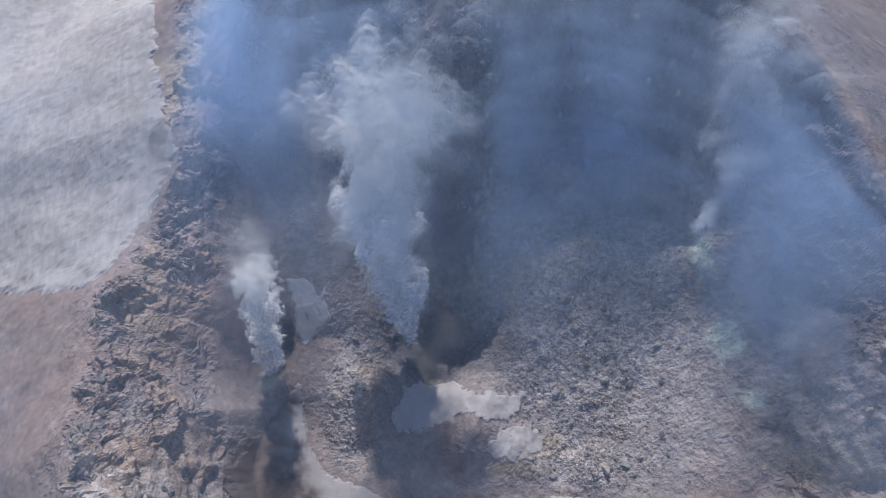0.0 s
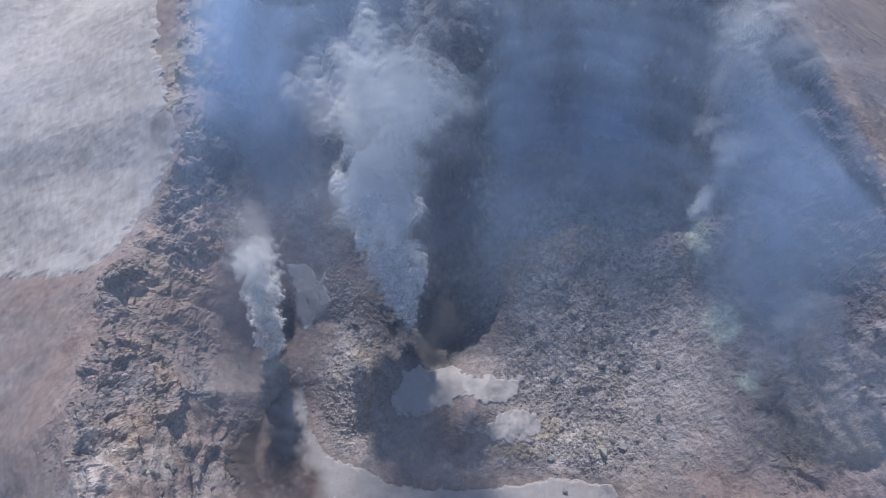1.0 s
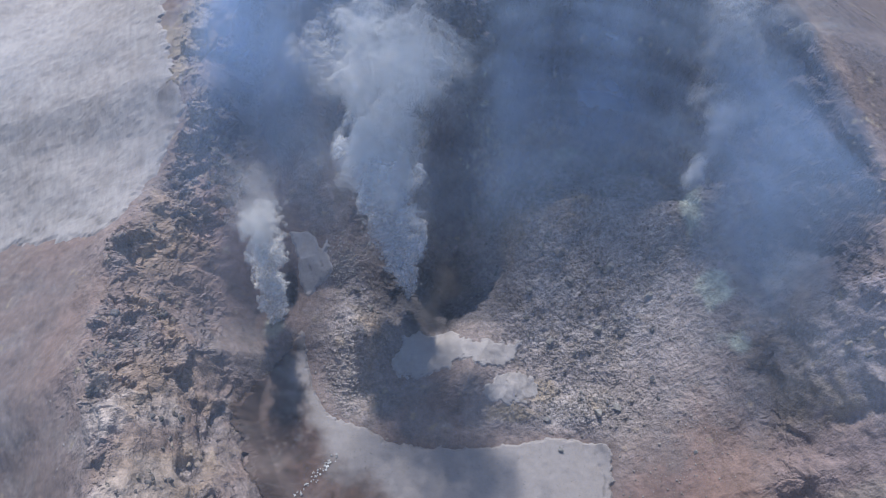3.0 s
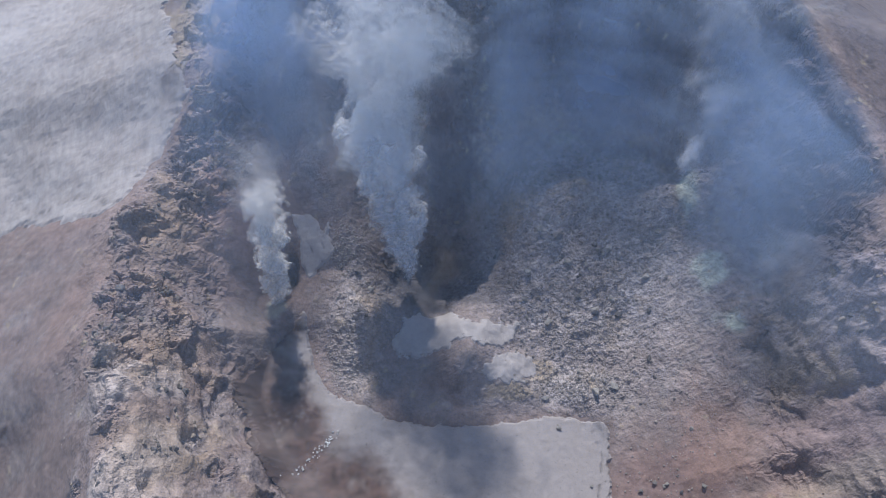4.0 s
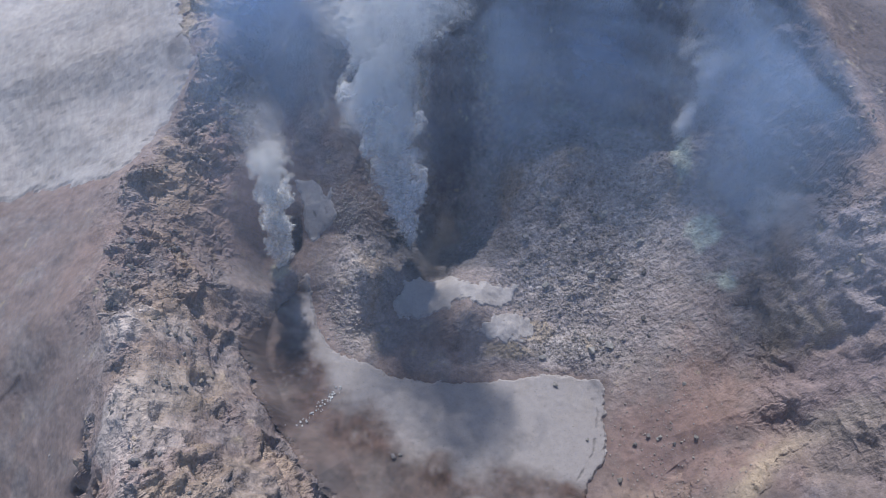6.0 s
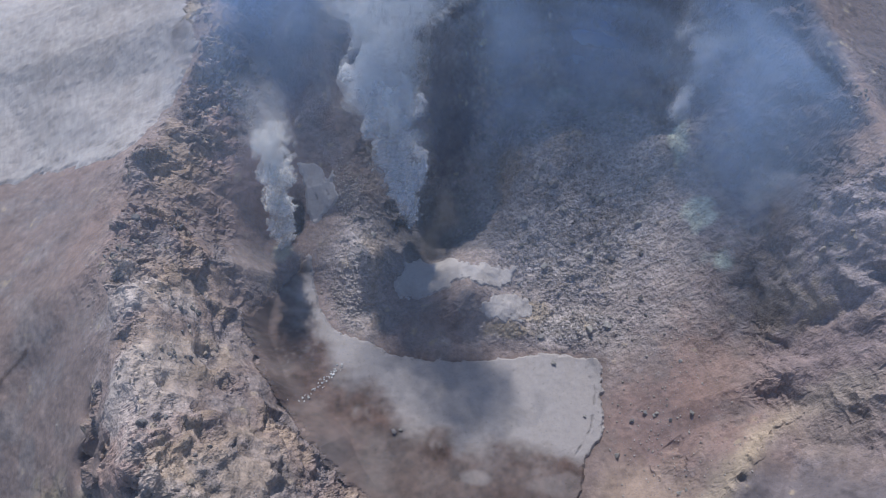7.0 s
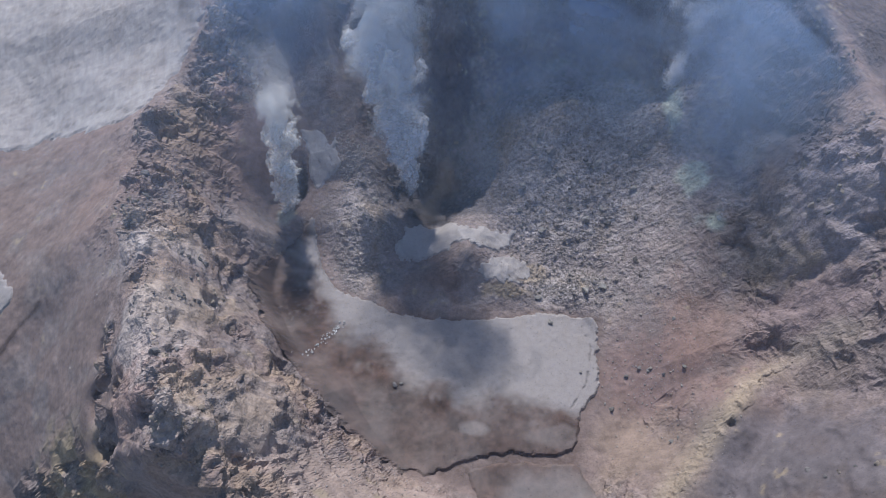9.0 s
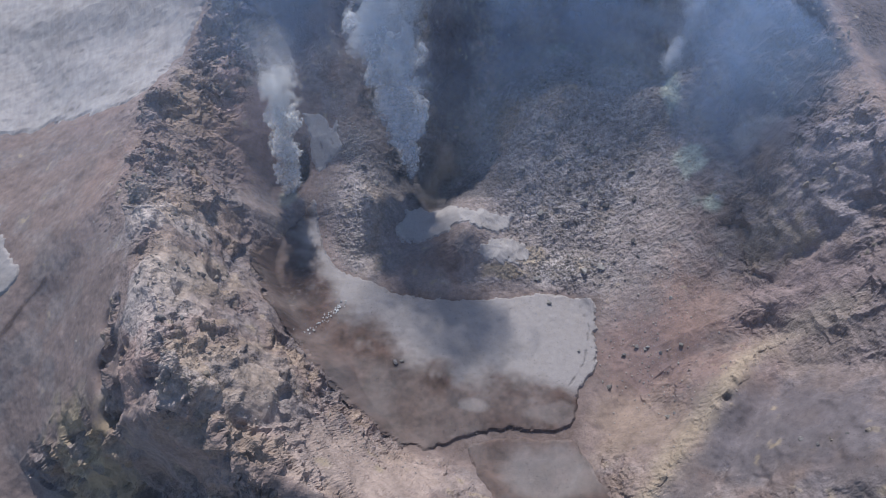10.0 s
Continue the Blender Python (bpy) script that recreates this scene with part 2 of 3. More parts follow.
def vnoise(x, y, z, seed=0):
    """Smooth noise from -1 to 1."""
    i, j, k = np.floor(x), np.floor(y), np.floor(z)
    fx, fy, fz = x - i, y - j, z - k
    ux, uy, uz = fx * fx * fx * (fx * (fx * 6 - 15) + 10), fy * fy * fy * (fy * (fy * 6 - 15) + 10), fz * fz * fz * (fz * (fz * 6 - 15) + 10)
    out = 0
    for a in (0, 1):
        for b in (0, 1):
            for c in (0, 1):
                w = (ux if a else 1 - ux) * (uy if b else 1 - uy) * (uz if c else 1 - uz)
                out = out + w * hash3(i + a, j + b, k + c, seed)
    return out * 2 - 1


def fbm(x, y, z, octaves=4, seed=0, gain=.5):
    out, amp, f = 0, 1.0, 1.0
    for o in range(octaves):
        out = out + amp * vnoise(x * f, y * f, z * f, seed + o)
        amp, f = amp * gain, f * 2.03
    return out


def blocks(x, y, z, seed=0):
    """Angular lumps: every cell is a tilted facet of its own."""
    i, j, k = np.floor(x), np.floor(y), np.floor(z)
    best, val = np.full(x.shape, 9.0), np.zeros(x.shape)
    second = np.full(x.shape, 9.0)
    for a in (-1, 0, 1):
        for b in (-1, 0, 1):
            for c in (-1, 0, 1):
                ci, cj, ck = i + a, j + b, k + c
                dx, dy, dz = x - ci - hash3(ci, cj, ck, seed), y - cj - hash3(ci, cj, ck, seed + 1), z - ck - hash3(ci, cj, ck, seed + 2)
                d = dx * dx + dy * dy + dz * dz
                v = hash3(ci, cj, ck, seed + 3) - .5 + dx * (hash3(ci, cj, ck, seed + 4) - .5) + dy * (hash3(ci, cj, ck, seed + 5) - .5) + dz * (hash3(ci, cj, ck, seed + 6) - .5)
                near = d < best
                second = np.where(near, best, np.minimum(second, d))
                best, val = np.where(near, d, best), np.where(near, v, val)
    return val, np.sqrt(second) - np.sqrt(best)


def blob(x, y, cx, cy, rx, ry, turn=0.0):
    c, s = math.cos(radians(turn)), math.sin(radians(turn))
    dx, dy = x - cx, y - cy
    return np.exp(-((dx * c + dy * s) / rx) ** 2 - ((dy * c - dx * s) / ry) ** 2)


def inside_by(x, y, poly):
    """Metres by which a place lies inside an outline (outside: minus)."""
    closed = [(*p, 0) for p in poly] + [(*poly[0], 0)]
    d = along(x, y, closed)[3]
    odd = np.zeros(x.shape, bool)
    for (ax, ay, _), (bx, by, _) in zip(closed[:-1], closed[1:]):
        if ay != by:
            odd ^= ((ay > y) != (by > y)) & (x < (bx - ax) * (y - ay) / (by - ay) + ax)
    return np.where(odd, d, -d)


SPUR_LINE = [(140, 9, 0), (127, 5.5, 0), (113, -3, 0), (101.5, -14.5, 0), (91.5, -27, 0), (77.5, -41.5, 0), (66, -57, 0)]
FLOOR_SNOW = [(-59, 84), (-58, 72), (-53, 58), (-46, 48), (-34, 45), (-23, 38), (-7, 36), (13, 36.4), (31, 38), (39, 41), (53, 41.5), (72, 38),
              (69, 22), (68, 7), (57, -7), (56, -24), (60, -37), (64, -60), (26, -61), (11, -34), (-7, -31), (-23, -25), (-46, -6), (-58, 9), (-68, 22),
              (-78, 40), (-80, 46), (-73, 67), (-66, 78)]


def ground_shape(x, y):
    """Height, and the shares of crag and of loose rubble, at places of the plan."""
    z = relief(x, y)
    e = 1.5
    gx, gy = (relief(x + e, y) - z) / e, (relief(x, y + e) - z) / e
    slope = np.hypot(gx, gy)
    sl = along(x, y, RIM_LEFT)[0]
    crest = step(sl, -10, -3) * step(-sl, -30 , -14) * step(y, -70, -30)
    crest = np.maximum(crest, .8 * step(sl, -26, -14) * step(-sl, -8, 2) * step(y, 165, 190))
    crag = np.clip(np.maximum(step(slope, .95, 1.5), crest), 0, 1)
    wide = fbm(x / 17, y / 17, z / 17, 3, 21)
    right = .8 * blob(x, y, 138, 45, 20, 58) + .8 * blob(x, y, 135, 0, 12, 22)
    crag = np.maximum(crag, np.clip(right, 0, .9))
    crag = crag * (.34 + .66 * step(wide, -.4, .2))
    crag = crag * (1 - .8 * blob(x, y, -22, -42, 30, 13, -14)) * (1 - .75 * blob(x, y, -85, -4, 9, 24)) * (1 - .9 * blob(x, y, 112, -26, 20, 15, 40)) * (1 - .95 * blob(x, y, 76, -24, 20, 24)) * (1 - .35 * step(x, 80, 105)) * (1 - .4 * step(x, 80, 95) * step(-y, -20, 5)) * (1 - .4 * blob(x, y, -84, 112, 12, 26))
    crag = crag * (1 - .9 * step(sl, 21, 29) * step(-sl, -60, -45) * step(y, 48, 66))
    crag = np.maximum(crag, .32 * np.exp(-(along(x, y, SPUR_LINE)[3] / 3.5) ** 2))
    rubble = np.clip(blob(x, y, 66, 120, 56, 66) * 1.4 + blob(x, y, -36, 80, 14, 34) + .8 * blob(x, y, 56, 52, 20, 8), 0, 1) * (1 - crag)
    flat = step(inside_by(x, y, FLOOR_SNOW), -3, 3)
    return z, crag * (1 - flat), rubble * (1 - flat), slope, flat


def ground_height(x, y):
    z, crag, rubble, slope, flat = ground_shape(x, y)
    z = z + .35 * (1 - flat) * fbm(x / 6, y / 6, z / 6, 3, 5) + rubble * (1.0 * fbm(x / 9, y / 9, x * 0, 3, 11) + .5 * vnoise(x / 2.2, y / 2.2, z / 2.2, 14))
    return z


# shades of the ground: where, how far, and its base colour
TAN, OCHRE, PINK, RED, GREY, DARK, PALE, MINT = ((.34, .265, .20), (.37, .29, .165), (.36, .255, .225), (.30, .20, .165), (.29, .265, .258), (.10, .09, .095),
                                               (.60, .53, .49), (.52, .56, .46))
PATCHES = [(-84, -22, 14, 14, PINK, .85), (-82, -5, 12, 18, PALE, .5), (-80, 10, 9, 16, TAN, .8), (-92, 128, 18, 44, PINK, .7), (-60, -28, 16, 12, PALE, .35), (-100, 24, 8, 16, PALE, .35), (130, 20, 16, 24, PINK, .5), (143, 55, 10, 24, PALE, .45), (118, -4, 10, 12, PINK, .4), (-95, 40, 10, 18, TAN, .5), (-108, -48, 14, 20, OCHRE, .6), (-124, -46, 16, 26, (.42, .34, .22), .7),
           (-58, -20, 12, 18, TAN, .6), (-26, -42, 30, 15, (.42, .335, .29), .9), (-128, 60, 18, 30, RED, .35), (-150, 110, 30, 18, PINK, .3), (-110, 110, 10, 26, TAN, .6),
           (-88, 112, 14, 22, (.44, .34, .30), .8), (-80, 70, 10, 22, GREY, .4), (88, 8, 26, 24, (.285, .20, .178), .85), (76, -20, 18, 20, (.33, .255, .205), .8), (106, 28, 14, 22, RED, .6),
           (107, -36, 14, 10, GREY, .6), (133, -2, 10, 12, TAN, .55), (140, 20, 14, 16, PINK, .5), (135, 45, 12, 16, OCHRE, .45),
           (120, 70, 6, 7, MINT, .95), (116, 95, 6, 9, MINT, .8), (111, 132, 5, 9, MINT, .8), (42, 60, 12, 6, OCHRE, .4), (20, 49, 16, 7, PALE, .35), (30, 50, 14, 4, OCHRE, .55), (-92, 30, 8, 9, PALE, .5), (-88, 120, 12, 26, PINK, .6), (-66, 60, 8, 18, GREY, .4),
           (44, 80, 8, 3, PALE, .45), (34, 135, 8, 16, TAN, .7), (96, 112, 8, 12, GREY, .5), (60, 168, 8, 4, MINT, .6), (-30, 82, 4, 24, TAN, .5),
           (-74, 86, 5, 6, MINT, .5), (-62, 146, 8, 14, GREY, .5), (170, 120, 24, 70, RED, .5), (185, 220, 40, 60, GREY, .6), (130, 60, 14, 30, GREY, .5)]


def ground_colour(x, y, z, crag, rubble, slope, flat):
    base = np.array((.262, .205, .186))
    c = np.ones((*x.shape, 3)) * base
    wob = fbm(x / 11, y / 11, z / 11, 4, 31)
    wob2 = fbm(x / 4, y / 4, z / 4, 3, 37)

    def lay(col, share):
        s = np.clip(share, 0, 1)[..., None]
        c[...] = c * (1 - s) + np.array(col) * s
    lay(GREY, .45 * step(wob, -.2, .6))
    lay((.36, .335, .328), rubble * .85)
    lay((.35, .29, .24), rubble * step(wob2 + .7 * wob, .1, .7) * .5)
    for cx, cy, rx, ry, col, share in PATCHES:
        b = np.exp(-((x - cx) / rx) ** 2 - ((y - cy) / ry) ** 2)
        lay(col, share * step(b + .28 * wob + .12 * wob2, .25, .75) * step(b, .02, .2))
    line = along(x, y, SPUR_LINE)[3]
    lay((.17, .152, .162), .85 * step(blob(x, y, 114, -30, 24, 22) + .2 * wob, .3, .7))
    lay((.42, .345, .25), .75 * np.exp(-((line + 1.2 * wob2) / 3.6) ** 2))
    lay((.215, .187, .183), step(crag, .25, .8) * step(wob + .7 * wob2, .0, .6) * .75)
    lay(TAN, crag * step(-wob + .5 * wob2, .0, .6) * .7)
    lay((.44, .38, .345), .5 * step(blob(x, y, -84, -2, 8, 24) + .5 * blob(x, y, -66, -26, 10, 8) + .3 * wob + .15 * wob2, .3, .75))
    crack = along(x, y, [(-178, 2, 0), (-167, 11, 0), (-160, 18, 0), (-151, 24, 0)])[3]
    lay((.10, .075, .07), .85 * np.exp(-((crack + .8 * wob2) / 1.0) ** 2))
    lay((.16, .12, .105), flat * .6)
    # right wall below the rim: its shade painted as a dark tone
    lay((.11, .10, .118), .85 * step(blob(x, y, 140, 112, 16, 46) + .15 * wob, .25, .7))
    # back spur and back wall: their shade put into a near-black colour
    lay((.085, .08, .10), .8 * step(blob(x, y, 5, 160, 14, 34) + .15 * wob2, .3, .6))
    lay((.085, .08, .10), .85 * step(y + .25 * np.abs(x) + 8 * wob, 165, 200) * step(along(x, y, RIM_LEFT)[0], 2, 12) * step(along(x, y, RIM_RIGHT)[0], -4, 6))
    lay((.155, .125, .122), .9 * step(-along(x, y, RIM_RIGHT)[0], 3, 12) * step(x, 110, 140) * step(y, 60, 90))
    lay((.37, .31, .245), .7 * step(blob(x, y, 137, 9, 10, 7) + .25 * wob2 + .2 * wob, .35, .6))
    lay((.33, .25, .24), .6 * step(blob(x, y, 136, 28, 14, 12) + .25 * wob2, .3, .7))
    lay((.30, .265, .285), .7 * step(blob(x, y, 146, 56, 10, 22) + .3 * wob2, .3, .6))
    lay((.40, .33, .24), .75 * step(blob(x, y, -119, 222, 12, 44) + .4 * wob2 + .2 * wob, .4, .6))
    # hollow beside the side vent: the recess's darkness put into the colour
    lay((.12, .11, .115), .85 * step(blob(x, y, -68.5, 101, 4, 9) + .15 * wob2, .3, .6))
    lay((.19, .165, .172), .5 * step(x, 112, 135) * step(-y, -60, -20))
    # pit and the slabs round the great vent: their shade painted as dark colour
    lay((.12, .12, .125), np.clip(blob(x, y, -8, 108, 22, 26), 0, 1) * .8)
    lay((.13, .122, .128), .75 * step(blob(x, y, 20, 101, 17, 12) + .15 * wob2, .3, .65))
    # how coarse the surface is: the outer slope and the ash slopes are fine-grained
    fine = np.clip(.45 * step(-along(x, y, RIM_LEFT)[0], 10, 26) + .6 * blob(x, y, 86, -4, 20, 34) + .6 * blob(x, y, -22, -42, 30, 13, -14) + .6 * blob(x, y, -92, 105, 16, 34) + .6 * blob(x, y, 112, -32, 16, 18) + .5 * blob(x, y, 14, 55, 26, 8), 0, .85)
    fine = np.clip(fine + .68 * (1 - np.maximum(crag, rubble)), 0, .9)
    c = np.minimum(c * np.array((1.19, 1.19, 1.24)), .7)
    # fine ground darkened by colour, in place of the shade coarser grain throws
    c = c * (1 - .24 * fine[..., None])
    return np.concatenate([c, 1 - fine[..., None]], -1)


def sheet(name, xs, ys, height, keep=None, tint=None, mat=None, shift=None):
    """A mesh over a grid of the plan."""
    x, y = np.meshgrid(xs, ys)
    z = height(x, y)
    pos = np.stack([x, y, z], -1)
    if shift is not None:
        pos = pos + shift(x, y, z)
    nx, ny = len(xs), len(ys)
    idx = np.arange(nx * ny).reshape(ny, nx)
    quads = np.stack([idx[:-1, :-1], idx[:-1, 1:], idx[1:, 1:], idx[1:, :-1]], -1).reshape(-1, 4)
    if tint.shape[-1] == 3:
        tint = np.concatenate([tint, np.ones((*tint.shape[:-1], 1))], -1)
    flatpos, col = pos.reshape(-1, 3), tint.reshape(-1, 4)
    if keep is not None:
        k = keep.reshape(-1)
        quads = quads[k[quads].sum(1) == 4]
        used = np.unique(quads)
        back = np.zeros(nx * ny, np.int64)
        back[used] = np.arange(len(used))
        quads, flatpos, col = back[quads], flatpos[used], col[used]
    me = bpy.data.meshes.new(name)
    me.vertices.add(len(flatpos))
    me.vertices.foreach_set("co", flatpos.astype(np.float32).ravel())
    me.loops.add(len(quads) * 4)
    me.loops.foreach_set("vertex_index", quads.astype(np.int32).ravel())
    me.polygons.add(len(quads))
    me.polygons.foreach_set("loop_start", np.arange(0, len(quads) * 4, 4, dtype=np.int32))
    me.polygons.foreach_set("loop_total", np.full(len(quads), 4, np.int32))
    me.polygons.foreach_set("use_smooth", np.zeros(len(quads), bool))
    me.update(calc_edges=True)
    a = me.color_attributes.new("tint", "FLOAT_COLOR", "POINT")
    a.data.foreach_set("color", col.astype(np.float32).ravel())
    me.materials.append(mat)
    return new(name, me)


def spread(lo, hi, fine, far, grow=1.25):
    """Grid lines: fine between lo and hi, ever wider out to far."""
    mid = list(np.arange(lo, hi + fine / 2, fine))
    out, s = [], fine
    a, b = [mid[0]], [mid[-1]]
    while b[-1] < far:
        s *= grow
        a.append(a[-1] - s)
        b.append(b[-1] + s)
    return np.array(a[:0:-1] + mid + b[1:])


# ---- the ground, one sheet to the horizon ----
gx_, gy_ = spread(-215, 185, .8, 3500), spread(-75, 270, .8, 3500)
gx_ = np.concatenate([gx_[gx_ < -112.2], np.arange(-112, -44, .38), np.arange(-43.6, 101, .62), np.arange(101.2, 160, .45), gx_[gx_ > 160.2]])
gy_ = np.concatenate([gy_[gy_ < -55.2], np.arange(-55, 150, .44), gy_[gy_ > 150.2]])
GX, GY = np.meshgrid(gx_, gy_)
gz, gcrag, grubble, gslope, gflat = ground_shape(GX, GY)


def craggy(x, y, z):
    """Crags, ledges and loose lumps, pushed out of the slope."""
    n = np.stack([-np.gradient(z, axis=1) / np.maximum(np.gradient(x, axis=1), .1), -np.gradient(z, axis=0) / np.maximum(np.gradient(y, axis=0), .1), np.ones_like(z)], -1)
    n = n / np.linalg.norm(n, axis=-1, keepdims=True)
    far = step(np.maximum(np.abs(x), np.abs(y - 100)), 260, 330)
    outer = step(-along(x, y, RIM_LEFT)[0], 14, 30)
    ash = (1 - .9 * outer) * (1 - .9 * np.clip(blob(x, y, 92, 8, 26, 36) + blob(x, y, -88, 100, 14, 40), 0, 1)) * (1 - gflat) * (1 - gcrag) * step(gslope, .2, .6)
    on = (gcrag + grubble + ash > .03) & (far < .9)
    x, y, z, crag, rub, ash, slope = x[on], y[on], z[on], gcrag[on], grubble[on], ash[on], gslope[on]
    wx, wy, wz = x + 2.5 * vnoise(x / 7, y / 7, z / 7, 51), y + 2.5 * vnoise(x / 7, y / 7, z / 7, 52), z + 2 * vnoise(x / 7, y / 7, z / 7, 53)
    calm = 1 / (1 + .3 * slope * slope)
    # broken ridges from large to small, each sharper where the larger one stands out
    lumps, amp, f, keep = 0, 1.0, 1 / 16, 1.0
    for o in range(6):
        v = (1 - np.abs(vnoise(wx * f, wy * f, wz * f, 61 + o))) ** 2
        lumps = lumps + (.7 if o == 0 else 1) * amp * v * keep * (1 if o < 3 else calm)
        keep = np.clip(.35 + v, 0, 1)
        amp, f = amp * .6, f * 2.0
    wx, wy, wz = wx + .5 * vnoise(x / 1.3, y / 1.3, z / 1.3, 55), wy + .5 * vnoise(x / 1.3, y / 1.3, z / 1.3, 56), wz + .4 * vnoise(x / 1.3, y / 1.3, z / 1.3, 57)
    b6, e6 = blocks(wx / 6.5, wy / 6.5, wz / 5.0, 79)
    b3, e3 = blocks(wx / 2.6, wy / 2.6, wz / 2.0, 81)
    b1, e1 = blocks(wx / 1.25, wy / 1.25, wz / 1.1, 85)
    cracks = .9 * np.exp(-e6 / .10) + .5 * np.exp(-e3 / .12)
    some = step(fbm(x / 19, y / 19, z / 19, 3, 75), .05, .5)
    d = crag * (4.6 * (lumps - 1.0) + (3.6 * b6 + 1.3 * b3 + .3 * b1 - .7 * cracks) * calm)
    d = d + rub * (.3 * (b3 + .3) * step(e3, .02, .4) + .36 * (b1 + .4) * step(e1, .02, .35))
    d = d + ash * calm * (.15 * b1 + .55 * some * (b3 + .2) * step(e3, .0, .4))
    out = np.zeros((*on.shape, 3))
    out[on] = n[on] * (d * (1 - far[on]))[:, None]
    return out


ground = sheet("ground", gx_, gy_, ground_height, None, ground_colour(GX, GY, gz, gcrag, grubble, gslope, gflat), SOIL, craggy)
ground.data.polygons.foreach_set("use_smooth", (gslope[:-1, :-1] > 2.1).ravel())
tagged(ground, "bare volcanic crater of brown, grey and ochre rock and ash", "ground", kind="structure")


# ---- snow ----
def snow(name, outline, thick, spacing, label, ash=None, cups=.12, ragged=1.2, bright=False, grooves=(), mat=SNOW):
    for _ in range(2):
        outline = [q for a, b in zip(outline, outline[1:] + outline[:1])
                   for q in ((a[0] * .8 + b[0] * .2, a[1] * .8 + b[1] * .2), (a[0] * .2 + b[0] * .8, a[1] * .2 + b[1] * .8))]
    px, py = [p[0] for p in outline], [p[1] for p in outline]
    xs, ys = np.arange(min(px) - 3, max(px) + 3, spacing), np.arange(min(py) - 3, max(py) + 3, spacing)
    x, y = np.meshgrid(xs, ys)
    d = inside_by(x, y, outline) + ragged * (fbm(x / 5, y / 5, x * 0, 4, 91) + .6 * fbm(x / 1.7, y / 1.7, x * 0, 2, 93))
    dirt = np.clip(ash(x, y), 0, 1)[..., None] if ash else np.zeros((*x.shape, 1))
    grime = step(fbm(x / 7, y / 7, x * 0, 4, 97), .0, .9)[..., None] * .35
    clean, brown = np.array((.36, .338, .345)), np.array((.104, .069, .060))
    if bright:
        clean = np.array((.44, .415, .42))
    brown = brown * (1 + .3 * fbm(x / 8, y / 5, x * 0, 4, 99) + .3 * fbm(x / 1.8, y / 1.8, x * 0, 3, 98))[..., None]
    col = clean * (1 - dirt) + brown * dirt
    cut = np.zeros(x.shape)
    for line in grooves:
        cut = np.maximum(cut, np.exp(-((along(x, y, [(*p, 0) for p in line])[3] + .9 * np.abs(fbm(x / 4, y / 4, x * 0, 3, 95))) / (.5 * spacing / .5)) ** 2) * step(fbm(x / 3, y / 3, x * 0, 2, 96), -.35, .25))
    col = col * (1 - .45 * cut[..., None])
    col = col * (1 - grime) + np.array((.34, .31, .295)) * grime * (1 - dirt) + brown * grime * dirt

    def top(x, y):
        base = ground_height(x, y)
        return base - .5 + (thick + .5) * step(d, -.3, max(1.6, 2.2 * spacing)) + cups * fbm(x / 2.6, y / 2.6, x * 0, 2, 101) * step(d, 0, 3) - .35 * cut
    ob = sheet(name, xs, ys, top, d > -.3 - 1.2 * spacing, col, mat)
    return tagged(ob, label, "snow patch")


def floor_ash(x, y):
    """Share of brown ash on the floor's snow: it thickens softly towards the near wall."""
    w = fbm(x / 13, y / 13, x * 0, 4, 111)
    edge = [(-61, 88, 0), (-64, 66, 0), (-58, 48, 0), (-47, 34, 0), (-31, 21, 0), (-18, 9, 0), (-2, 1, 0), (17, 1, 0), (36, -1, 0), (54, -5, 0), (70, -3, 0)]
    s = along(x, y, edge)[0]
    w3 = fbm(x / 16, y / 5, x * 0, 4, 115)
    w4 = fbm(x / 1.6, y / 1.6, x * 0, 3, 117)
    a = step(s + 4 * w + 3 * w3 + .8 * w4, -9, 7)
    a = a * (1 - .55 * step(blob(x, y, 42, -38, 22, 14) + .3 * w, .2, .8)) * (1 - .55 * step(blob(x, y, 14, -12, 8, 4) + .3 * w, .25, .6)) * (1 - .3 * step(blob(x, y, 44, -14, 14, 5) + .3 * w, .25, .6))
    a = a * (1 - .16 * blob(x, y, -22, -8, 34, 16, -20))
    dots = step(vnoise(x / 1.5, y / 1.5, x * 0, 119), .55, .75) * blob(x, y, -62, 36, 14, 24)
    return a * (.95 + .15 * w) * (1 - .25 * dots)


TONGUE = [(10, -27), (20, -24.8), (32, -23.6), (44, -24.6), (55.5, -23), (60, -37), (64, -60), (26, -61), (13, -37)]
UPPER = FLOOR_SNOW[:15] + [(56, -20), (44, -22.6), (32, -21.4), (20, -22.8), (8, -25.5), (0, -29.5)] + FLOOR_SNOW[20:]
snow("snow_tongue", TONGUE, .8, .6, "smooth grey snow tongue below a crevasse", floor_ash, .08, .5)
floor_snow = snow("snowfield", UPPER, 1.3, .6, "grey old snow with a brown ash cover on the crater floor", floor_ash, .1, .8, False,
                  ([(-62, 50), (-56, 43), (-49, 36)], [(63, 34), (66, 24), (62, 8), (54, -3)]))
SNOW_LEFT = [(-640, 60), (-300, 100), (-217, 112), (-191, 117), (-172, 114), (-152, 108), (-136, 106), (-129, 112), (-126, 128), (-121, 143), (-115, 160), (-113, 171), (-129, 206),
             (-138, 229), (-143, 253), (-155, 284), (-180, 315), (-226, 335), (-290, 325), (-640, 420)]


def left_ash(x, y):
    w = fbm(x / 9, y / 9, x * 0, 4, 121)
    band = fbm(x / 16, y / 50, x * 0, 3, 123)
    lines = fbm(x / 3.2 + 2 * w, y / 14, x * 0, 3, 125)
    return .3 * step(blob(x, y, -122, 172, 9, 16) + .3 * w, .35, .8) + .12 * step(band, .1, .7) + .1 * step(w, .3, .8) + .06 * step(lines, .1, .8)


